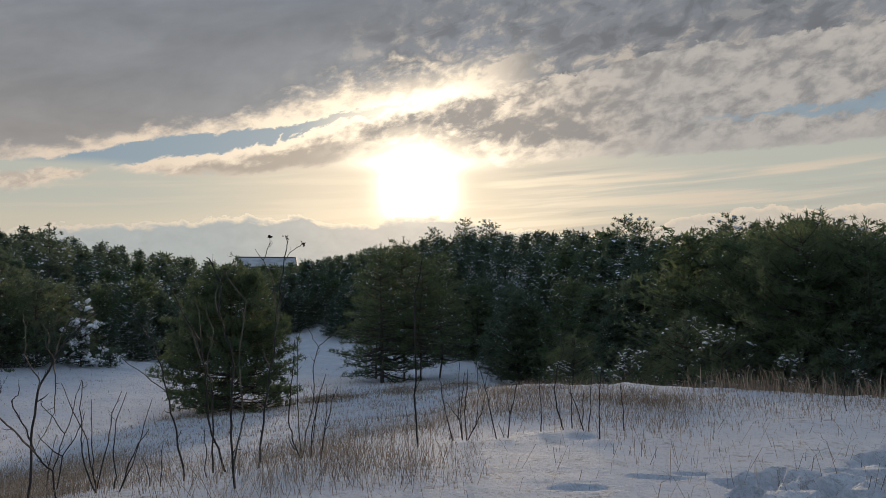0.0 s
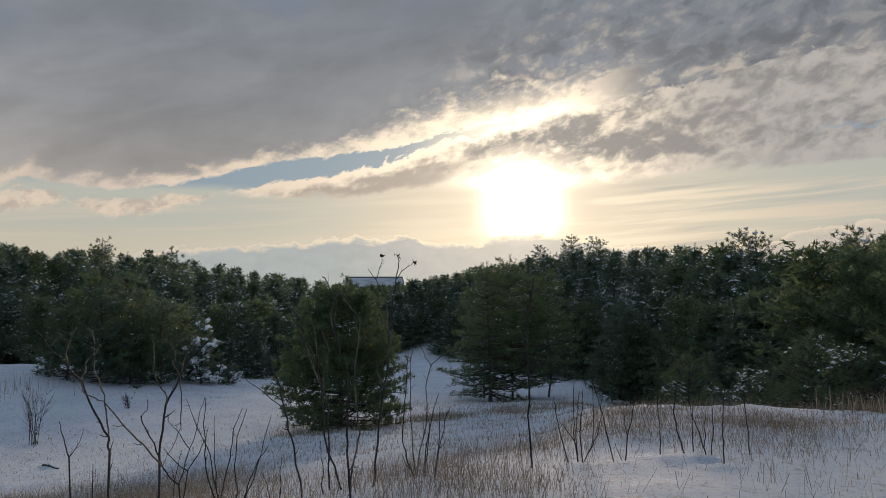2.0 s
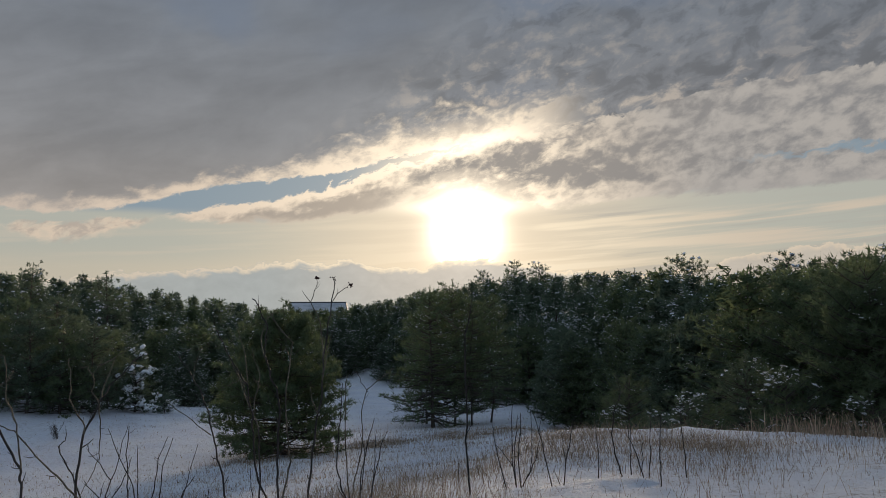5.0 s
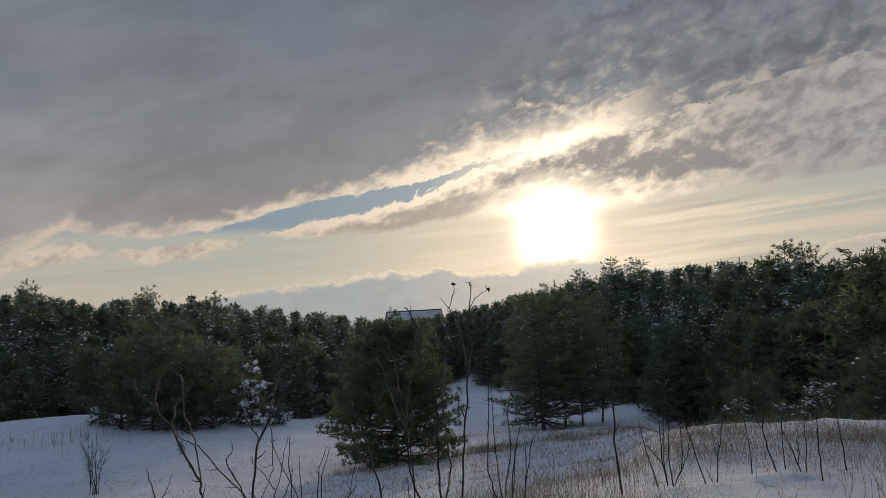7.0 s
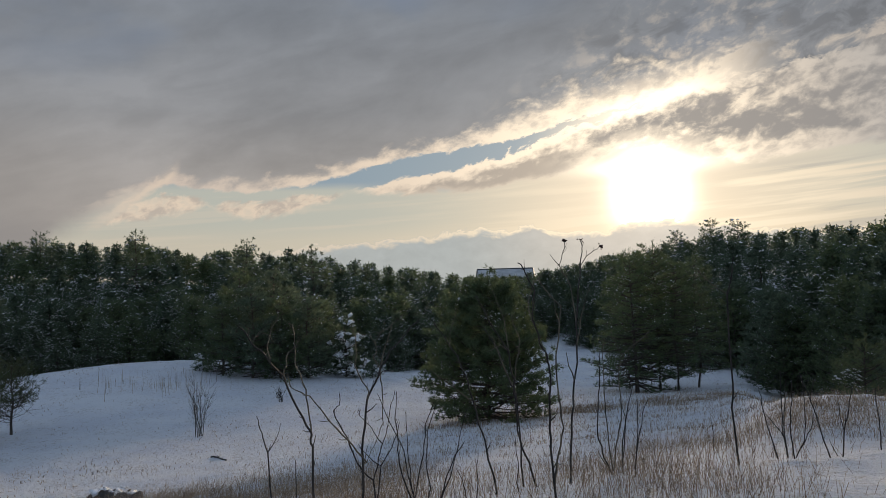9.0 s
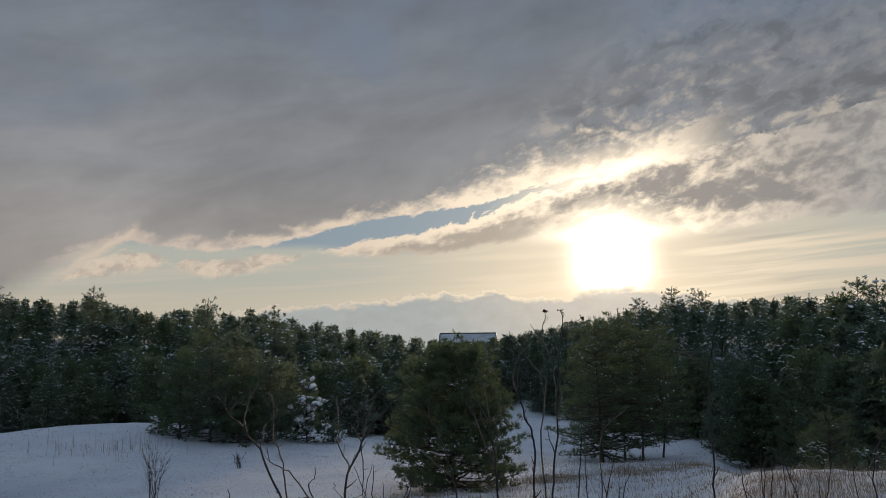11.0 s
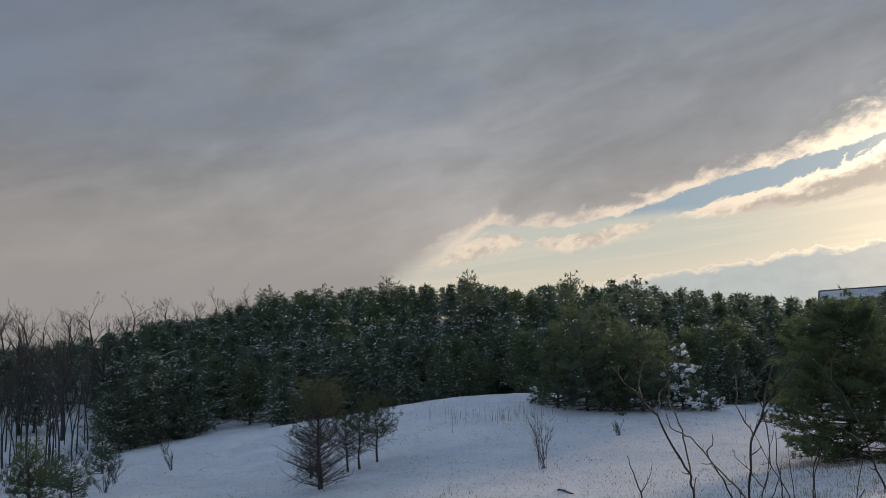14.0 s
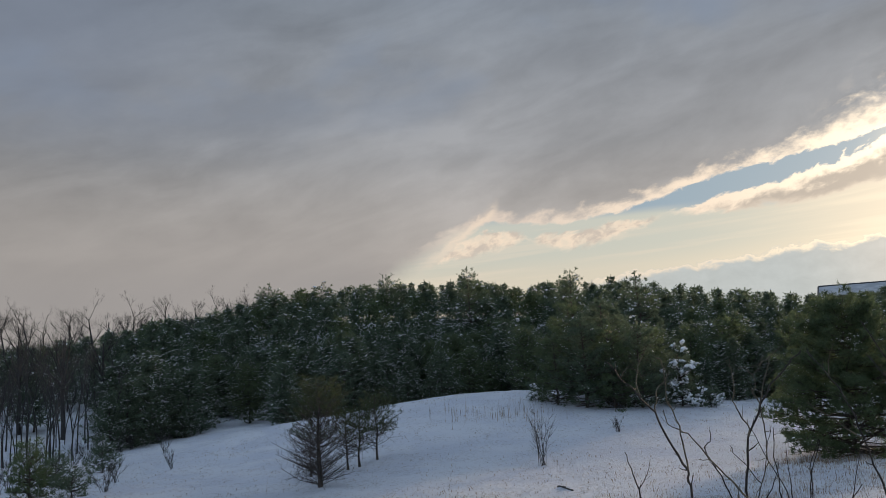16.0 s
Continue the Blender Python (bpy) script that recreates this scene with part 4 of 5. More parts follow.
bare_shrub(301, at(-16.05, 24.2), 2.15, 11, 0.55, "leafless multi-stemmed shrub standing in open snow")
bare_shrub(302, at(-16.95, 31.7), 0.8, 12, 0.4, "low leafless twiggy shrub in open snow")
bare_shrub(303, spot(60.5, 38), 1.1, 10, 0.6, "low leafless twiggy shrub by the track")
bare_shrub(304, spot(61.2, 32), 1.3, 10, 0.6, "low leafless twiggy shrub by the track")
for n in range(14):
    az = 57.5 + 11 * ((n * 0.618) % 1.0)
    bare_shrub(310 + n, spot(az, 48 - 1.15 * (az - 57.5) + 9 * ((n * 0.37) % 1.0)), 1.2 + 0.5 * ((n * 0.71) % 1.0), 9, 0.7, "low leafless brush at the edge of the woods")
bare_shrub(305, spot(57.2, 40), 1.0, 9, 0.5, "low leafless twiggy shrub by the track")


def fallen_log(seed, x0, y0, x1, y1, r, label):
    """A log half sunk in the snow, with snow on its upper side."""
    rng = np.random.default_rng(seed)
    mid = ((x0 + x1) / 2, (y0 + y1) / 2)
    root = thing("fallen_log", (mid[0], mid[1], relief(*mid)), label, "log")
    run = []
    for t in np.linspace(0, 1, 7):
        x, y = x0 + (x1 - x0) * t, y0 + (y1 - y0) * t
        run.append(np.array((x - mid[0], y - mid[1], relief(x, y) - relief(*mid) + r * 0.55 + rng.normal(0, r * 0.25))))
    log, snow = Bag(), Bag()
    log.tube([run[0] - (run[1] - run[0]) * 0.02] + run, [r * 0.2] + [r * (1.0 - 0.35 * i / 6) for i in range(7)], 7)
    for i in (2, 4):
        w = np.array((rng.normal(0, 0.12), rng.normal(0, 0.12), 0.09))
        log.tube([run[i], run[i] + w * 0.6, run[i] + w], [r * 0.3, r * 0.22, r * 0.1], 4)
    part("trunk", log, GREYBARK, root)
    some = np.array([run[i] + (run[i + 1] - run[i]) * u + (0, 0, r * 0.85) for i in range(6) for u in (0.1, 0.4, 0.7) if rng.uniform() < 0.72])
    flakes(snow, rng, some, r * 1.5, True)
    tagged(part("snow_load", snow, LOAD, root, "snow lying along the log"), kind="stuff")


fallen_log(401, -11.55, 13.62, -10.0, 12.95, 0.10, "dark fallen log half buried in snow and grass")
fallen_log(402, -12.7, 19.55, -12.0, 19.1, 0.035, "short dark fallen branch lying in snow")


# ---- building beyond the woods ----
def make_barn():
    root = thing("barn", (-27.0, 150.0, lie(-27, 150)), "long barn with a snow-covered low roof behind the woods", "barn")
    root.matrix_basis = Matrix.Translation((-32.2, 150.0, lie(-31.5, 150))) @ Matrix.Rotation(radians(12), 4, "Z")
    hw, ridge, eave, dep = 4.8, 9.1 - lie(-31.5, 150), 7.4 - lie(-31.5, 150), 6.0
    w = Bag()
    prof = [(-dep, 0), (-dep, eave), (0, ridge - 0.12), (dep, eave), (dep, 0)]
    v = [(x, y, z) for x in (-hw, hw) for y, z in prof]
    w.add(v[:5], [[0, 1, 2, 3, 4]])
    w.add(v[5:], [[4, 3, 2, 1, 0]])
    w.add([v[0], v[1], v[6], v[5]], [[0, 1, 2, 3]])
    w.add([v[4], v[3], v[8], v[9]], [[0, 1, 2, 3]])
    part("wall", w, DARK, root, smooth=False)
    for s in (-1, 1):
        r = Bag()
        e = hw + 0.3
        y1, z1 = s * (dep + 0.4), eave - 0.1
        q = [(-e, 0, ridge), (e, 0, ridge), (e, y1, z1), (-e, y1, z1)]
        top = [(x, y, z + 0.14) for x, y, z in q]
        r.add(q + top, [[0, 1, 2, 3], [4, 5, 6, 7], [0, 1, 5, 4], [1, 2, 6, 5], [2, 3, 7, 6], [3, 0, 4, 7]])
        part("roof", r, ROOF, root, "pale snowy metal roof slope", smooth=False)
    t = Bag()
    t.tube([(-hw - 0.35, 0, ridge + 0.16), (hw + 0.35, 0, ridge + 0.16)], [0.16, 0.16], 6)
    part("ridge_cap", t, DARK, root, smooth=False)
    for s in (-1, 1):
        b = Bag()
        b.tube([(s * (hw + 0.34), 0, ridge + 0.1), (s * (hw + 0.34), -dep - 0.4, eave)], [0.13, 0.13], 6)
        part("verge", b, DARK, root, smooth=False)


make_barn()


# ---- dry grass and weeds ----
def make_grass():
    rng = np.random.default_rng(77)

    def blades(name, label, pts, hgt, wid, bend, category):
        n = len(pts)
        hh = hgt * (0.3 + 1.1 * rng.uniform(0, 1, n) ** 1.8)
        a = rng.uniform(0, 6.283, n)
        lean = np.stack([np.cos(a), np.sin(a), 0 * a], 1) * (bend * rng.uniform(0.1, 1.0, n) * hh)[:, None]
        b = rng.uniform(0, 6.283, n)
        side = np.stack([np.cos(b), np.sin(b), 0 * b], 1) * (wid * rng.uniform(0.6, 1.3, n))[:, None]
        up = np.array((0, 0, 1.0))
        p0 = pts - up * 0.04
        p1 = pts + lean * 0.35 + up * (hh * 0.55)[:, None]
        p2 = pts + lean + up * (hh * (1 - 0.3 * min(1.5, bend) * rng.uniform(0.2, 1.3, n)))[:, None]
        v = np.stack([p0 - side, p0 + side, p1 - side * 0.8, p1 + side * 0.8, p2], 1).reshape(-1, 3)
        bag = Bag()
        i = np.arange(n)[:, None] * 5
        bag.v.append(v)
        bag.f = (i + np.array([[0, 1, 3, 2]])).tolist() + (i + np.array([[2, 3, 4]])).tolist()
        bag.n = len(v)
        ob = new(name, bag.mesh(name, STRAW, False))
        tagged(ob, label, category, kind="stuff")

    def scatter(n, test, xr, yr, scale=0.55, power=3):
        out = []
        while len(out) < n:
            x, y = rng.uniform(*xr), rng.uniform(*yr)
            patch = noise.noise(Vector((x * scale, y * scale, 1.5))) * 0.5 + 0.5
            if rng.uniform() < test(x, y) * (0.06 + 2.0 * patch ** power):
                out.append((x, y, relief(x, y)))
        return np.array(out)

    def edge(x, y):
        return (y - 10.5 - 1.25 * x) / 1.6

    def band(x, y):
        e, d, az = edge(x, y), math.hypot(x, y), math.degrees(math.atan2(-x, y))
        if d < 6.5 or az > 50 or az < -50:
            return 0.0
        mid = -0.3 + 0.05 * az if az > -10 else -0.8 + 0.18 * (az + 10)
        foot = math.exp(-((d - 13.5) / 2.2) ** 2) * ease(16, 25, az) * ease(50, 42, az)
        right = ease(-0.5, -5, az)
        return max(math.exp(-((e - mid) / 1.25) ** 2) * (1 - right), 0.8 * foot)

    def level(x, y):
        d, az = math.hypot(x, y), math.degrees(math.atan2(-x, y))
        return math.exp(-((d - 12.7) / (1.9 if d < 12.7 else 1.6)) ** 2) * ease(0, -4, az) * (1 - 0.8 * ease(-13, -21, az)) * ease(-40, -30, az)

    def near(x, y):
        return 1.0 if math.hypot(x, y) > 5.0 and edge(x, y) < 3 else 0.0

    def slope(x, y):
        return math.exp(-((edge(x, y) - 11) / 9) ** 2)

    def under(x, y):
        line = 27.3 + 0.9 * (x + 7.1)
        return math.exp(-((y - line) / 2.0) ** 2) * ease(3, -3, x) * ease(-9.5, -6.5, x)

    blades("dry_grass", "dense tawny dead grass standing in thin snow", scatter(38000, band, (-14, 16), (4, 30)), 0.29, 0.0019, 1.3, "dry grass")
    blades("dry_grass", "tawny grass stubble standing through snow on the level top", scatter(11500, level, (-1, 10), (8, 16), 0.9, 1.8), 0.19, 0.0021, 1.5, "dry grass")
    blades("dry_grass", "sparse thin grass stalks poking through smooth snow", scatter(2800, near, (-8, 12), (4, 17)), 0.37, 0.0024, 1.5, "dry grass")
    blades("dry_grass", "short faded grass tips scattered over the slope", scatter(10000, slope, (-34, 6), (8, 44), 0.8, 5), 0.14, 0.0032, 1.6, "dry grass")
    blades("dry_grass", "small dark clumps of grass tips in the snow", scatter(6500, lambda x, y: ease(15, 19, math.hypot(x, y)) * ease(9.5, 12, y - 0.35 * x) * ease(60, 45, math.hypot(x, y)), (-40, 10), (4, 50), 0.35, 4), 0.10, 0.0085, 1.6, "dry grass")
    blades("dry_grass", "short grey-brown grass tips poking through snow on the slope", scatter(11000, lambda x, y: ease(-11, -6, x) * ease(5, 1, x) * ease(14, 18, y) * ease(42, 34, y), (-11, 5), (14, 42), 0.9, 2.4), 0.15, 0.0042, 1.3, "dry grass")
    blades("dry_grass", "brown grass strip below the bushy pine", scatter(6500, under, (-12, 2), (24, 42)), 0.22, 0.005, 0.9, "dry grass")
    blades("tall_weeds", "tall pale dead weeds along the crest", scatter(5600, lambda x, y: math.exp(-((math.hypot(x, y) - 15.4) / 0.6) ** 2) * ease(0.27, 0.36, x / y), (3, 13), (9, 19)), 0.42, 0.0048, 0.8, "dead weeds")
    blades("weed_stalks", "dark dead weed stalks on the snowy mound", scatter(140, lambda x, y: math.exp(-((x + 24) / 2.4) ** 2 - ((y - 33) / 1.8) ** 2), (-31, -18), (28, 38)), 0.65, 0.008, 0.1, "dead weeds")


make_grass()


# ---- sumac saplings in front ----
def sapling(x, y, turn, stems, heads=False):
    """stems: runs of (across, up) in metres from the foot; the first is the main stem."""
    rng = np.random.default_rng(int(abs(x * 1000 + y * 100)))
    label = "leafless forked sumac with dark seed heads in snow" if heads else ("leafless dark forked sumac sapling standing in snow" if len(stems) > 1 else "single leafless dark stem standing in snow")
    tall = max(p[1] for s in stems for p in s)
    root = thing("sumac_sapling", (x, y, relief(x, y) - 0.03), label, "sapling", "sumac saplings along the top of the slope")
    a = radians(turn)
    right, back = np.array((math.cos(a), math.sin(a), 0)), np.array((-math.sin(a), math.cos(a), 0))
    depth = {}
    for i, run in enumerate(stems):
        pts, slope = [], rng.normal(0, 0.25)
        d = 0.0 if i == 0 else min(depth.items(), key=lambda q: abs(q[0][0] - run[0][0]) + abs(q[0][1] - run[0][1]))[1]
        for j, (u, w) in enumerate(run):
            if j:
                d += slope * math.hypot(u - run[j - 1][0], w - run[j - 1][1])
                # slight crook between the joints
                pu, pw = run[j - 1]
                mid = right * ((u + pu) / 2 + rng.normal(0, 0.006)) + back * (d + rng.normal(0, 0.006)) + np.array((0, 0, (w + pw) / 2))
                pts.append(mid)
            depth[(u, w)] = d
            pts.append(right * u + back * d + np.array((0, 0, w)))
        w0 = run[0][1] / max(tall, 0.3)
        r0 = (0.0050 + 0.0030 * tall) * (1 - 0.55 * w0) * (1.0 if i == 0 else 0.85)
        # finer joints with a slight crook
        fine = [pts[0]]
        for p, q in zip(pts, pts[1:]):
            fine += [p + (q - p) * 0.5 + rng.normal(0, 0.004, 3), q]
        pts = fine
        k = len(pts) - 1
        radii = [r0 * (1 - 0.6 * q / k) for q in range(k + 1)]
        bag = Bag()
        bag.tube(pts, radii, 6)
        for q in range(2, k):
            if rng.uniform() < 0.34 and pts[q][2] > 0.3:
                w = unit(unit(pts[q] - pts[q - 1]) + rng.normal(0, 0.55, 3))
                l = rng.uniform(0.02, 0.10)
                bag.tube([pts[q], pts[q] + w * l * 0.6, pts[q] + w * l + np.array((0, 0, 0.012))], [radii[q] * 0.6, radii[q] * 0.45, radii[q] * 0.25], 4)
        # branches of saplings over 1.1 m take the paler bark colour
        part("stem" if i == 0 else "branch", bag, SUMAC if i == 0 or tall < 1.1 else SUMAC_PALE, root)
        if heads and i < 3:
            head = Bag()
            tufts(head, rng, np.array([pts[-1]] * 5) + rng.normal(0, 0.012, (5, 3)), np.array([(0, 0, 0.4)] * 5), 6, 0.022, 0.005)
            lumps(head, rng, [pts[-1]], 0.016, 0.9)
            part("seed_head", head, SEED, root, "dark dried seed head")


sapling(-3.40, 6.16, 38.7, [[(-0.04, 0.0), (-0.05, 0.66), (-0.06, 0.77), (-0.18, 0.99), (-0.26, 1.2), (-0.36, 1.3), (-0.4, 1.37), (-0.5, 1.46), (-0.57, 1.57), (-0.6, 1.59)], [(-0.36, 1.3), (-0.38, 1.41), (-0.33, 1.58), (-0.28, 1.67)], [(-0.5, 1.46), (-0.44, 1.54), (-0.38, 1.52), (-0.34, 1.46)], [(-0.06, 0.77), (-0.09, 0.98), (-0.15, 1.21), (-0.19, 1.28), (-0.2, 1.45), (-0.22, 1.59), (-0.25, 1.6)], [(-0.26, 1.2), (-0.24, 1.33), (-0.16, 1.42), (-0.13, 1.48)]])
sapling(-3.13, 6.31, 38.7, [[(-0.03, 0.0), (-0.03, 0.63), (-0.01, 1.0), (0.05, 1.13), (0.08, 1.23), (0.14, 1.35), (0.22, 1.43), (0.29, 1.53), (0.36, 1.58)], [(0.08, 1.23), (0.12, 1.39), (0.18, 1.56), (0.28, 1.63)], [(0.08, 1.23), (0.01, 1.32), (-0.0, 1.44), (0.06, 1.58)], [(-0.01, 1.0), (-0.06, 1.14), (-0.11, 1.22), (-0.14, 1.28), (-0.16, 1.49), (-0.18, 1.56)], [(0.08, 1.22), (0.1, 0.98), (0.1, 0.83), (0.03, 0.67), (-0.03, 0.54)], [(-0.03, 0.55), (-0.19, 0.74), (-0.34, 0.89), (-0.49, 1.08), (-0.63, 1.15), (-0.66, 1.25)], [(-0.0, 1.44), (-0.03, 1.5), (-0.09, 1.48)], [(0.18, 1.56), (0.09, 1.51), (0.06, 1.52)]])
sapling(-3.99, 6.70, 38.7, [[(-0.09, 0.0), (-0.1, 0.62), (-0.14, 0.78), (-0.18, 0.92)], [(-0.1, 0.62), (-0.04, 0.71), (0.01, 0.86)]])
sapling(-3.71, 6.40, 38.7, [[(-0.04, 0.0), (-0.04, 0.61)]])
sapling(-3.36, 7.27, 0.0, [[(0.0, 0.0), (-0.03, 0.29), (-0.17, 0.44), (-0.24, 0.65), (-0.31, 0.78), (-0.36, 0.9), (-0.3, 0.95), (-0.29, 1.05)], [(-0.03, 0.29), (0.01, 0.49), (0.04, 0.6), (0.1, 0.9), (0.14, 1.06)], [(0.04, 0.6), (-0.06, 0.73), (-0.18, 0.84), (-0.2, 0.9)], [(-0.01, 0.12), (0.01, 0.4), (0.12, 0.61), (0.17, 0.78)], [(0.01, 0.4), (-0.1, 0.51), (-0.16, 0.61)]])
sapling(-3.91, 8.19, 0.0, [[(0.0, 0.0), (0.02, 0.32), (0.08, 0.62)], [(0.02, 0.32), (-0.03, 0.48)]])
sapling(-3.03, 7.31, 0.0, [[(0.0, 0.0), (-0.12, 0.27), (-0.16, 0.49), (-0.18, 0.76), (-0.16, 1.0)], [(-0.01, 0.08), (-0.06, 0.27), (-0.12, 0.57), (-0.23, 0.79), (-0.31, 0.99)], [(-0.01, 0.03), (-0.0, 0.18)], [(-0.01, 0.05), (0.08, 0.47), (0.1, 0.72), (0.18, 0.91)], [(-0.03, 0.18), (-0.06, 0.47), (-0.07, 0.84)]])
sapling(-3.03, 7.63, 0.0, [[(0.0, 0.0), (0.04, 0.14), (0.0, 0.39), (0.02, 0.65), (0.11, 0.91)]])
sapling(-2.76, 7.08, 0.0, [[(-0.0, -0.0), (0.07, 0.22), (0.16, 0.44), (0.25, 0.56)], [(0.01, 0.04), (0.12, 0.27), (0.19, 0.51), (0.27, 0.82)]])
sapling(-2.57, 7.32, 0.0, [[(-0.0, 0.0), (-0.04, 0.18), (-0.1, 0.28)]])
sapling(-2.47, 7.29, 0.0, [[(0.0, 0.0), (0.02, 0.22), (0.04, 0.44)]])
sapling(-2.38, 7.66, 0.0, [[(0.0, 0.0), (-0.09, 0.32), (-0.19, 0.63), (-0.23, 0.78), (-0.29, 0.94), (-0.4, 1.21), (-0.5, 1.35), (-0.63, 1.51), (-0.67, 1.59)], [(-0.26, 0.84), (-0.48, 1.02), (-0.65, 1.15)], [(-0.5, 1.35), (-0.48, 1.51), (-0.43, 1.67)]])
sapling(-2.18, 7.90, 0.0, [[(0.0, 0.0), (-0.03, 0.27), (-0.06, 0.65), (-0.08, 0.86), (-0.14, 0.97), (-0.23, 1.18), (-0.35, 1.4), (-0.43, 1.5)], [(-0.08, 0.86), (-0.17, 1.07), (-0.26, 1.34), (-0.28, 1.42)]])
sapling(-2.05, 7.90, 0.0, [[(0.0, 0.0), (-0.06, 0.26), (-0.14, 0.56), (-0.13, 0.8), (-0.12, 1.01), (-0.15, 1.28), (-0.26, 1.47), (-0.34, 1.66), (-0.39, 1.77)], [(-0.12, 1.01), (-0.08, 1.23), (-0.06, 1.39), (-0.12, 1.6)], [(-0.15, 1.28), (-0.22, 1.33), (-0.31, 1.28)], [(-0.15, 1.28), (-0.19, 1.55), (-0.3, 1.82)]])
sapling(-2.20, 7.75, 0.0, [[(-0.0, -0.0), (0.02, 0.24), (0.02, 0.55)]])
sapling(-1.73, 6.94, 0.0, [[(0.0, 0.0), (-0.02, 0.32), (-0.03, 0.64), (-0.02, 0.83), (0.0, 1.06), (-0.02, 1.21), (-0.07, 1.3), (-0.1, 1.44), (-0.12, 1.54), (-0.09, 1.73), (-0.16, 1.87), (-0.21, 1.94)], [(-0.02, 0.15), (0.01, 0.36), (0.08, 0.64), (0.05, 0.97), (0.05, 1.21), (0.09, 1.44), (0.11, 1.59), (-0.01, 1.73), (-0.05, 1.82)], [(-0.1, 1.44), (-0.15, 1.63), (-0.1, 1.78), (-0.01, 1.87)], [(0.09, 1.44), (0.07, 1.63)]])
sapling(-1.76, 7.91, 0.0, [[(0.0, 0.0), (0.0, 0.24), (0.01, 0.61), (0.03, 0.93), (0.05, 1.25), (0.04, 1.47), (0.06, 1.79), (0.08, 2.04), (0.1, 2.18), (0.08, 2.29)], [(0.09, 2.04), (0.15, 2.12), (0.25, 2.18), (0.31, 2.2)], [(0.04, 1.47), (0.0, 1.79), (-0.12, 2.04), (-0.08, 2.18), (-0.07, 2.29)], [(-0.12, 2.04), (-0.21, 2.16)], [(0.05, 1.25), (0.1, 1.47), (0.21, 1.79)], [(0.03, 0.93), (-0.03, 1.2)]], True)
sapling(-1.39, 8.22, 0.0, [[(0.0, 0.0), (-0.09, 0.18), (-0.14, 0.4), (-0.12, 0.67), (-0.09, 1.01), (-0.08, 1.2)], [(-0.01, 0.06), (-0.04, 0.29), (-0.06, 0.67), (-0.07, 1.12), (-0.04, 1.29)], [(-0.0, 0.04), (0.02, 0.29), (0.07, 0.51), (0.05, 0.9), (0.1, 1.12), (0.24, 1.23), (0.35, 1.32)], [(0.1, 1.09), (0.04, 1.23), (0.01, 1.34)], [(-0.06, 0.11), (-0.14, 0.26)]])
sapling(-1.31, 8.24, 0.0, [[(-0.0, -0.0), (0.0, 0.33), (0.06, 0.66), (0.11, 0.84)], [(0.0, 0.17), (0.03, 0.55), (-0.02, 0.72)]])
sapling(-1.20, 8.12, 0.0, [[(0.0, 0.0), (0.02, 0.23), (0.08, 0.56), (0.14, 0.72)], [(0.01, 0.12), (0.04, 0.56), (0.04, 0.72)]])
sapling(-0.45, 10.27, 0.0, [[(-0.0, -0.0), (0.01, 0.22), (-0.02, 0.39)]])
sapling(-0.27, 8.77, 0.0, [[(0.0, 0.0), (-0.02, 0.34), (-0.04, 0.57), (-0.02, 0.87), (-0.03, 1.17), (-0.03, 1.65), (0.01, 1.77), (0.03, 1.89), (0.05, 2.01)], [(-0.03, 1.65), (-0.11, 1.71), (-0.18, 1.77), (-0.3, 1.9), (-0.32, 1.8), (-0.3, 1.68), (-0.24, 1.59)], [(-0.18, 1.77), (-0.12, 1.84)]])
sapling(0.11, 8.95, 0.0, [[(-0.0, 0.0), (-0.08, 0.3), (-0.13, 0.54), (-0.15, 0.71)]])
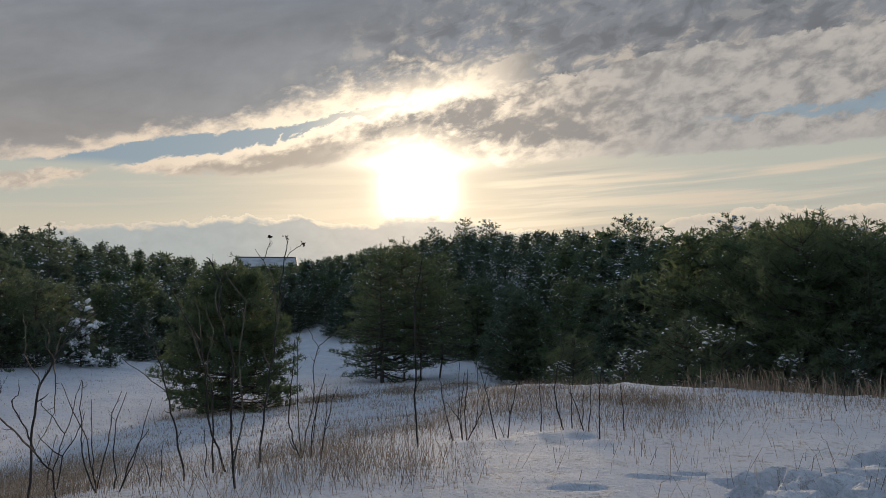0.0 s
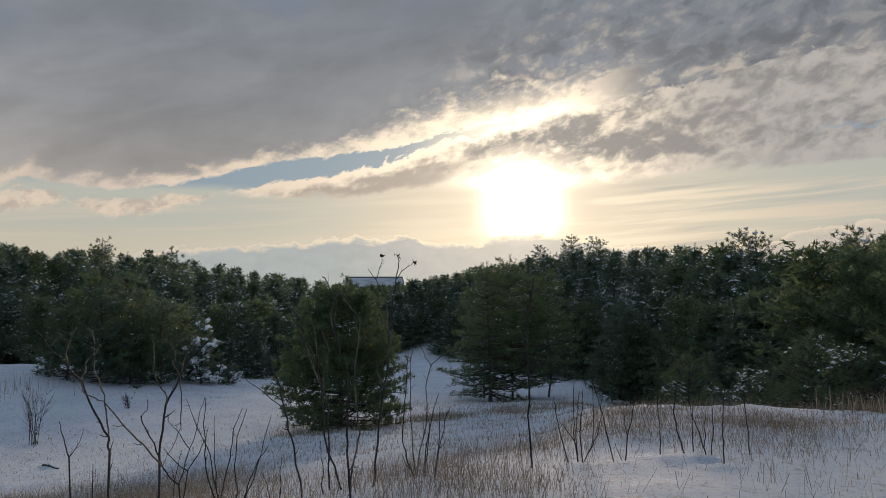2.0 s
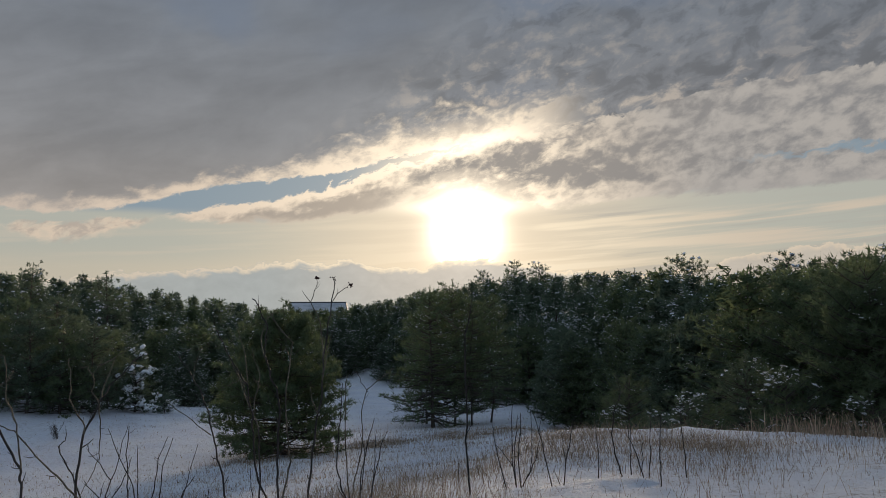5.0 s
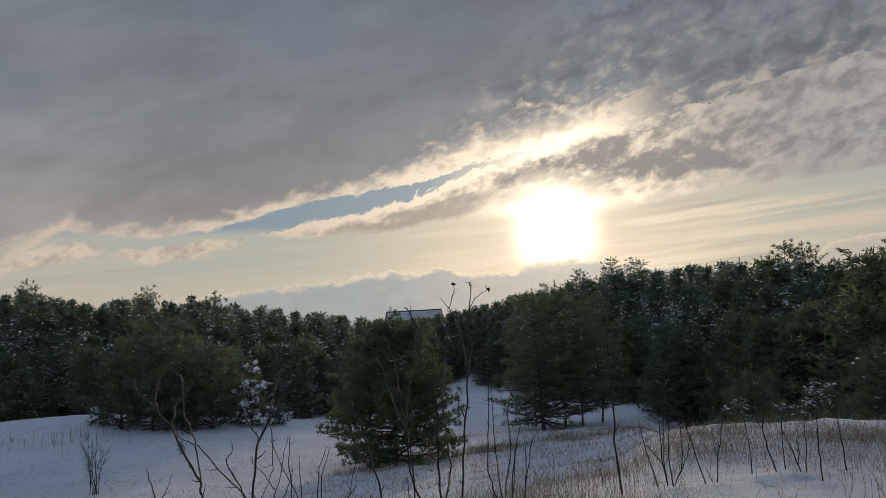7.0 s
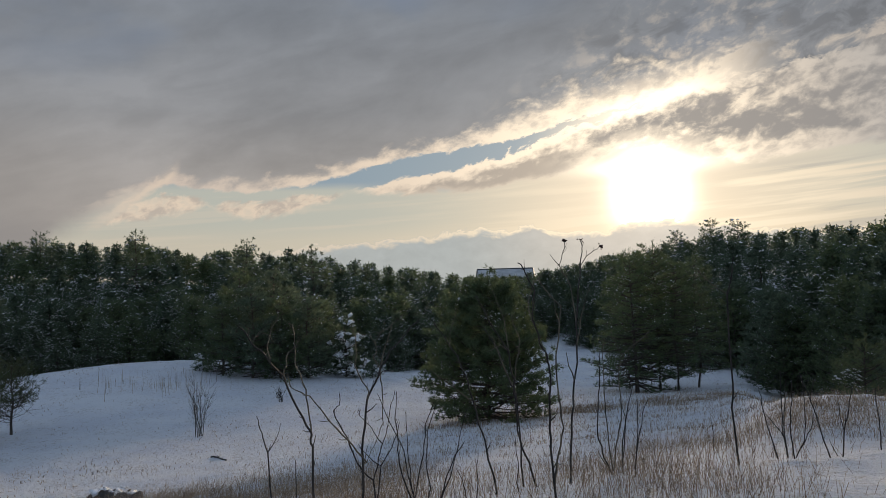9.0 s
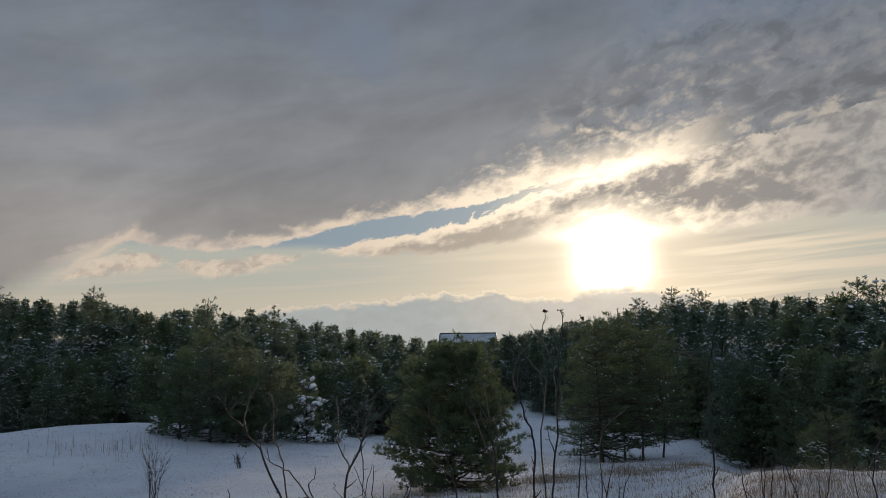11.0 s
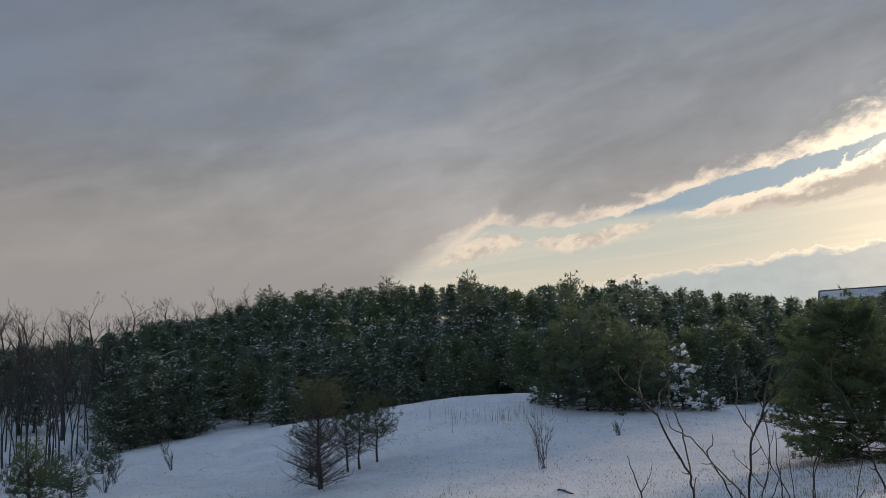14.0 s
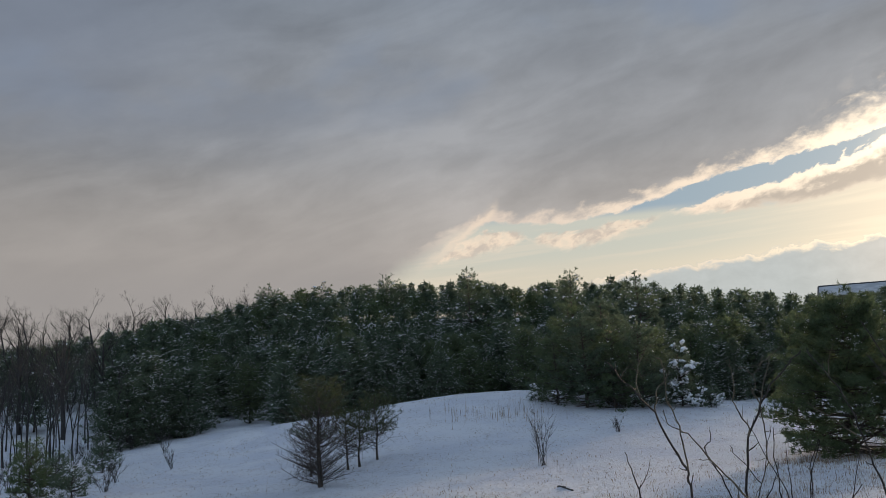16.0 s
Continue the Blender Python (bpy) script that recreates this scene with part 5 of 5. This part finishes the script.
sapling(0.21, 9.14, 0.0, [[(0.0, 0.0), (-0.04, 0.28), (-0.04, 0.58), (-0.03, 0.89)], [(-0.01, 0.06), (-0.02, 0.34), (0.01, 0.58), (0.03, 0.77)], [(-0.04, 0.25), (-0.14, 0.4), (-0.22, 0.49)]])
sapling(0.26, 9.03, 0.0, [[(0.0, -0.0), (-0.03, 0.35), (0.0, 0.59), (-0.0, 0.8)], [(0.01, 0.04), (0.09, 0.19), (0.12, 0.53), (0.11, 0.83)], [(0.05, 0.12), (0.15, 0.32), (0.21, 0.59)]])
sapling(0.58, 9.01, 0.0, [[(0.0, -0.0), (-0.07, 0.34), (-0.12, 0.58), (-0.18, 0.8)], [(-0.11, 0.52), (-0.07, 0.77)]])
sapling(0.71, 9.23, 0.0, [[(0.0, 0.0), (0.03, 0.28), (0.09, 0.56), (0.13, 0.73)], [(0.03, 0.28), (-0.0, 0.56)]])
sapling(0.69, 9.27, 0.0, [[(0.0, 0.0), (-0.07, 0.18)]])
sapling(1.12, 9.54, 0.0, [[(0.0, -0.0), (0.01, 0.33), (-0.0, 0.64)]])
sapling(1.42, 9.74, 0.0, [[(0.0, 0.0), (-0.1, 0.3), (-0.13, 0.5), (-0.09, 0.8), (-0.02, 0.96), (-0.09, 1.17)], [(-0.02, 0.96), (0.08, 1.09), (0.01, 1.19)]])
sapling(1.53, 9.89, 0.0, [[(0.0, 0.0), (-0.01, 0.29), (0.01, 0.62)]])
sapling(1.60, 9.47, 0.0, [[(0.0, 0.0), (-0.07, 0.27), (-0.15, 0.46), (-0.18, 0.68)], [(-0.02, 0.11), (-0.02, 0.33), (-0.0, 0.49)]])
sapling(1.67, 9.54, 0.0, [[(0.0, 0.0), (0.03, 0.32), (0.05, 0.68)]])
sapling(1.71, 9.10, 0.0, [[(0.0, 0.0), (-0.0, 0.31), (0.02, 0.62), (0.05, 0.8)]])
sapling(2.12, 9.74, 0.0, [[(0.0, 0.0), (-0.01, 0.29), (-0.04, 0.56), (-0.04, 0.76)]])
sapling(5.50, 11.31, 0.0, [[(0.0, 0.0), (0.02, 0.31), (0.03, 0.58)]])
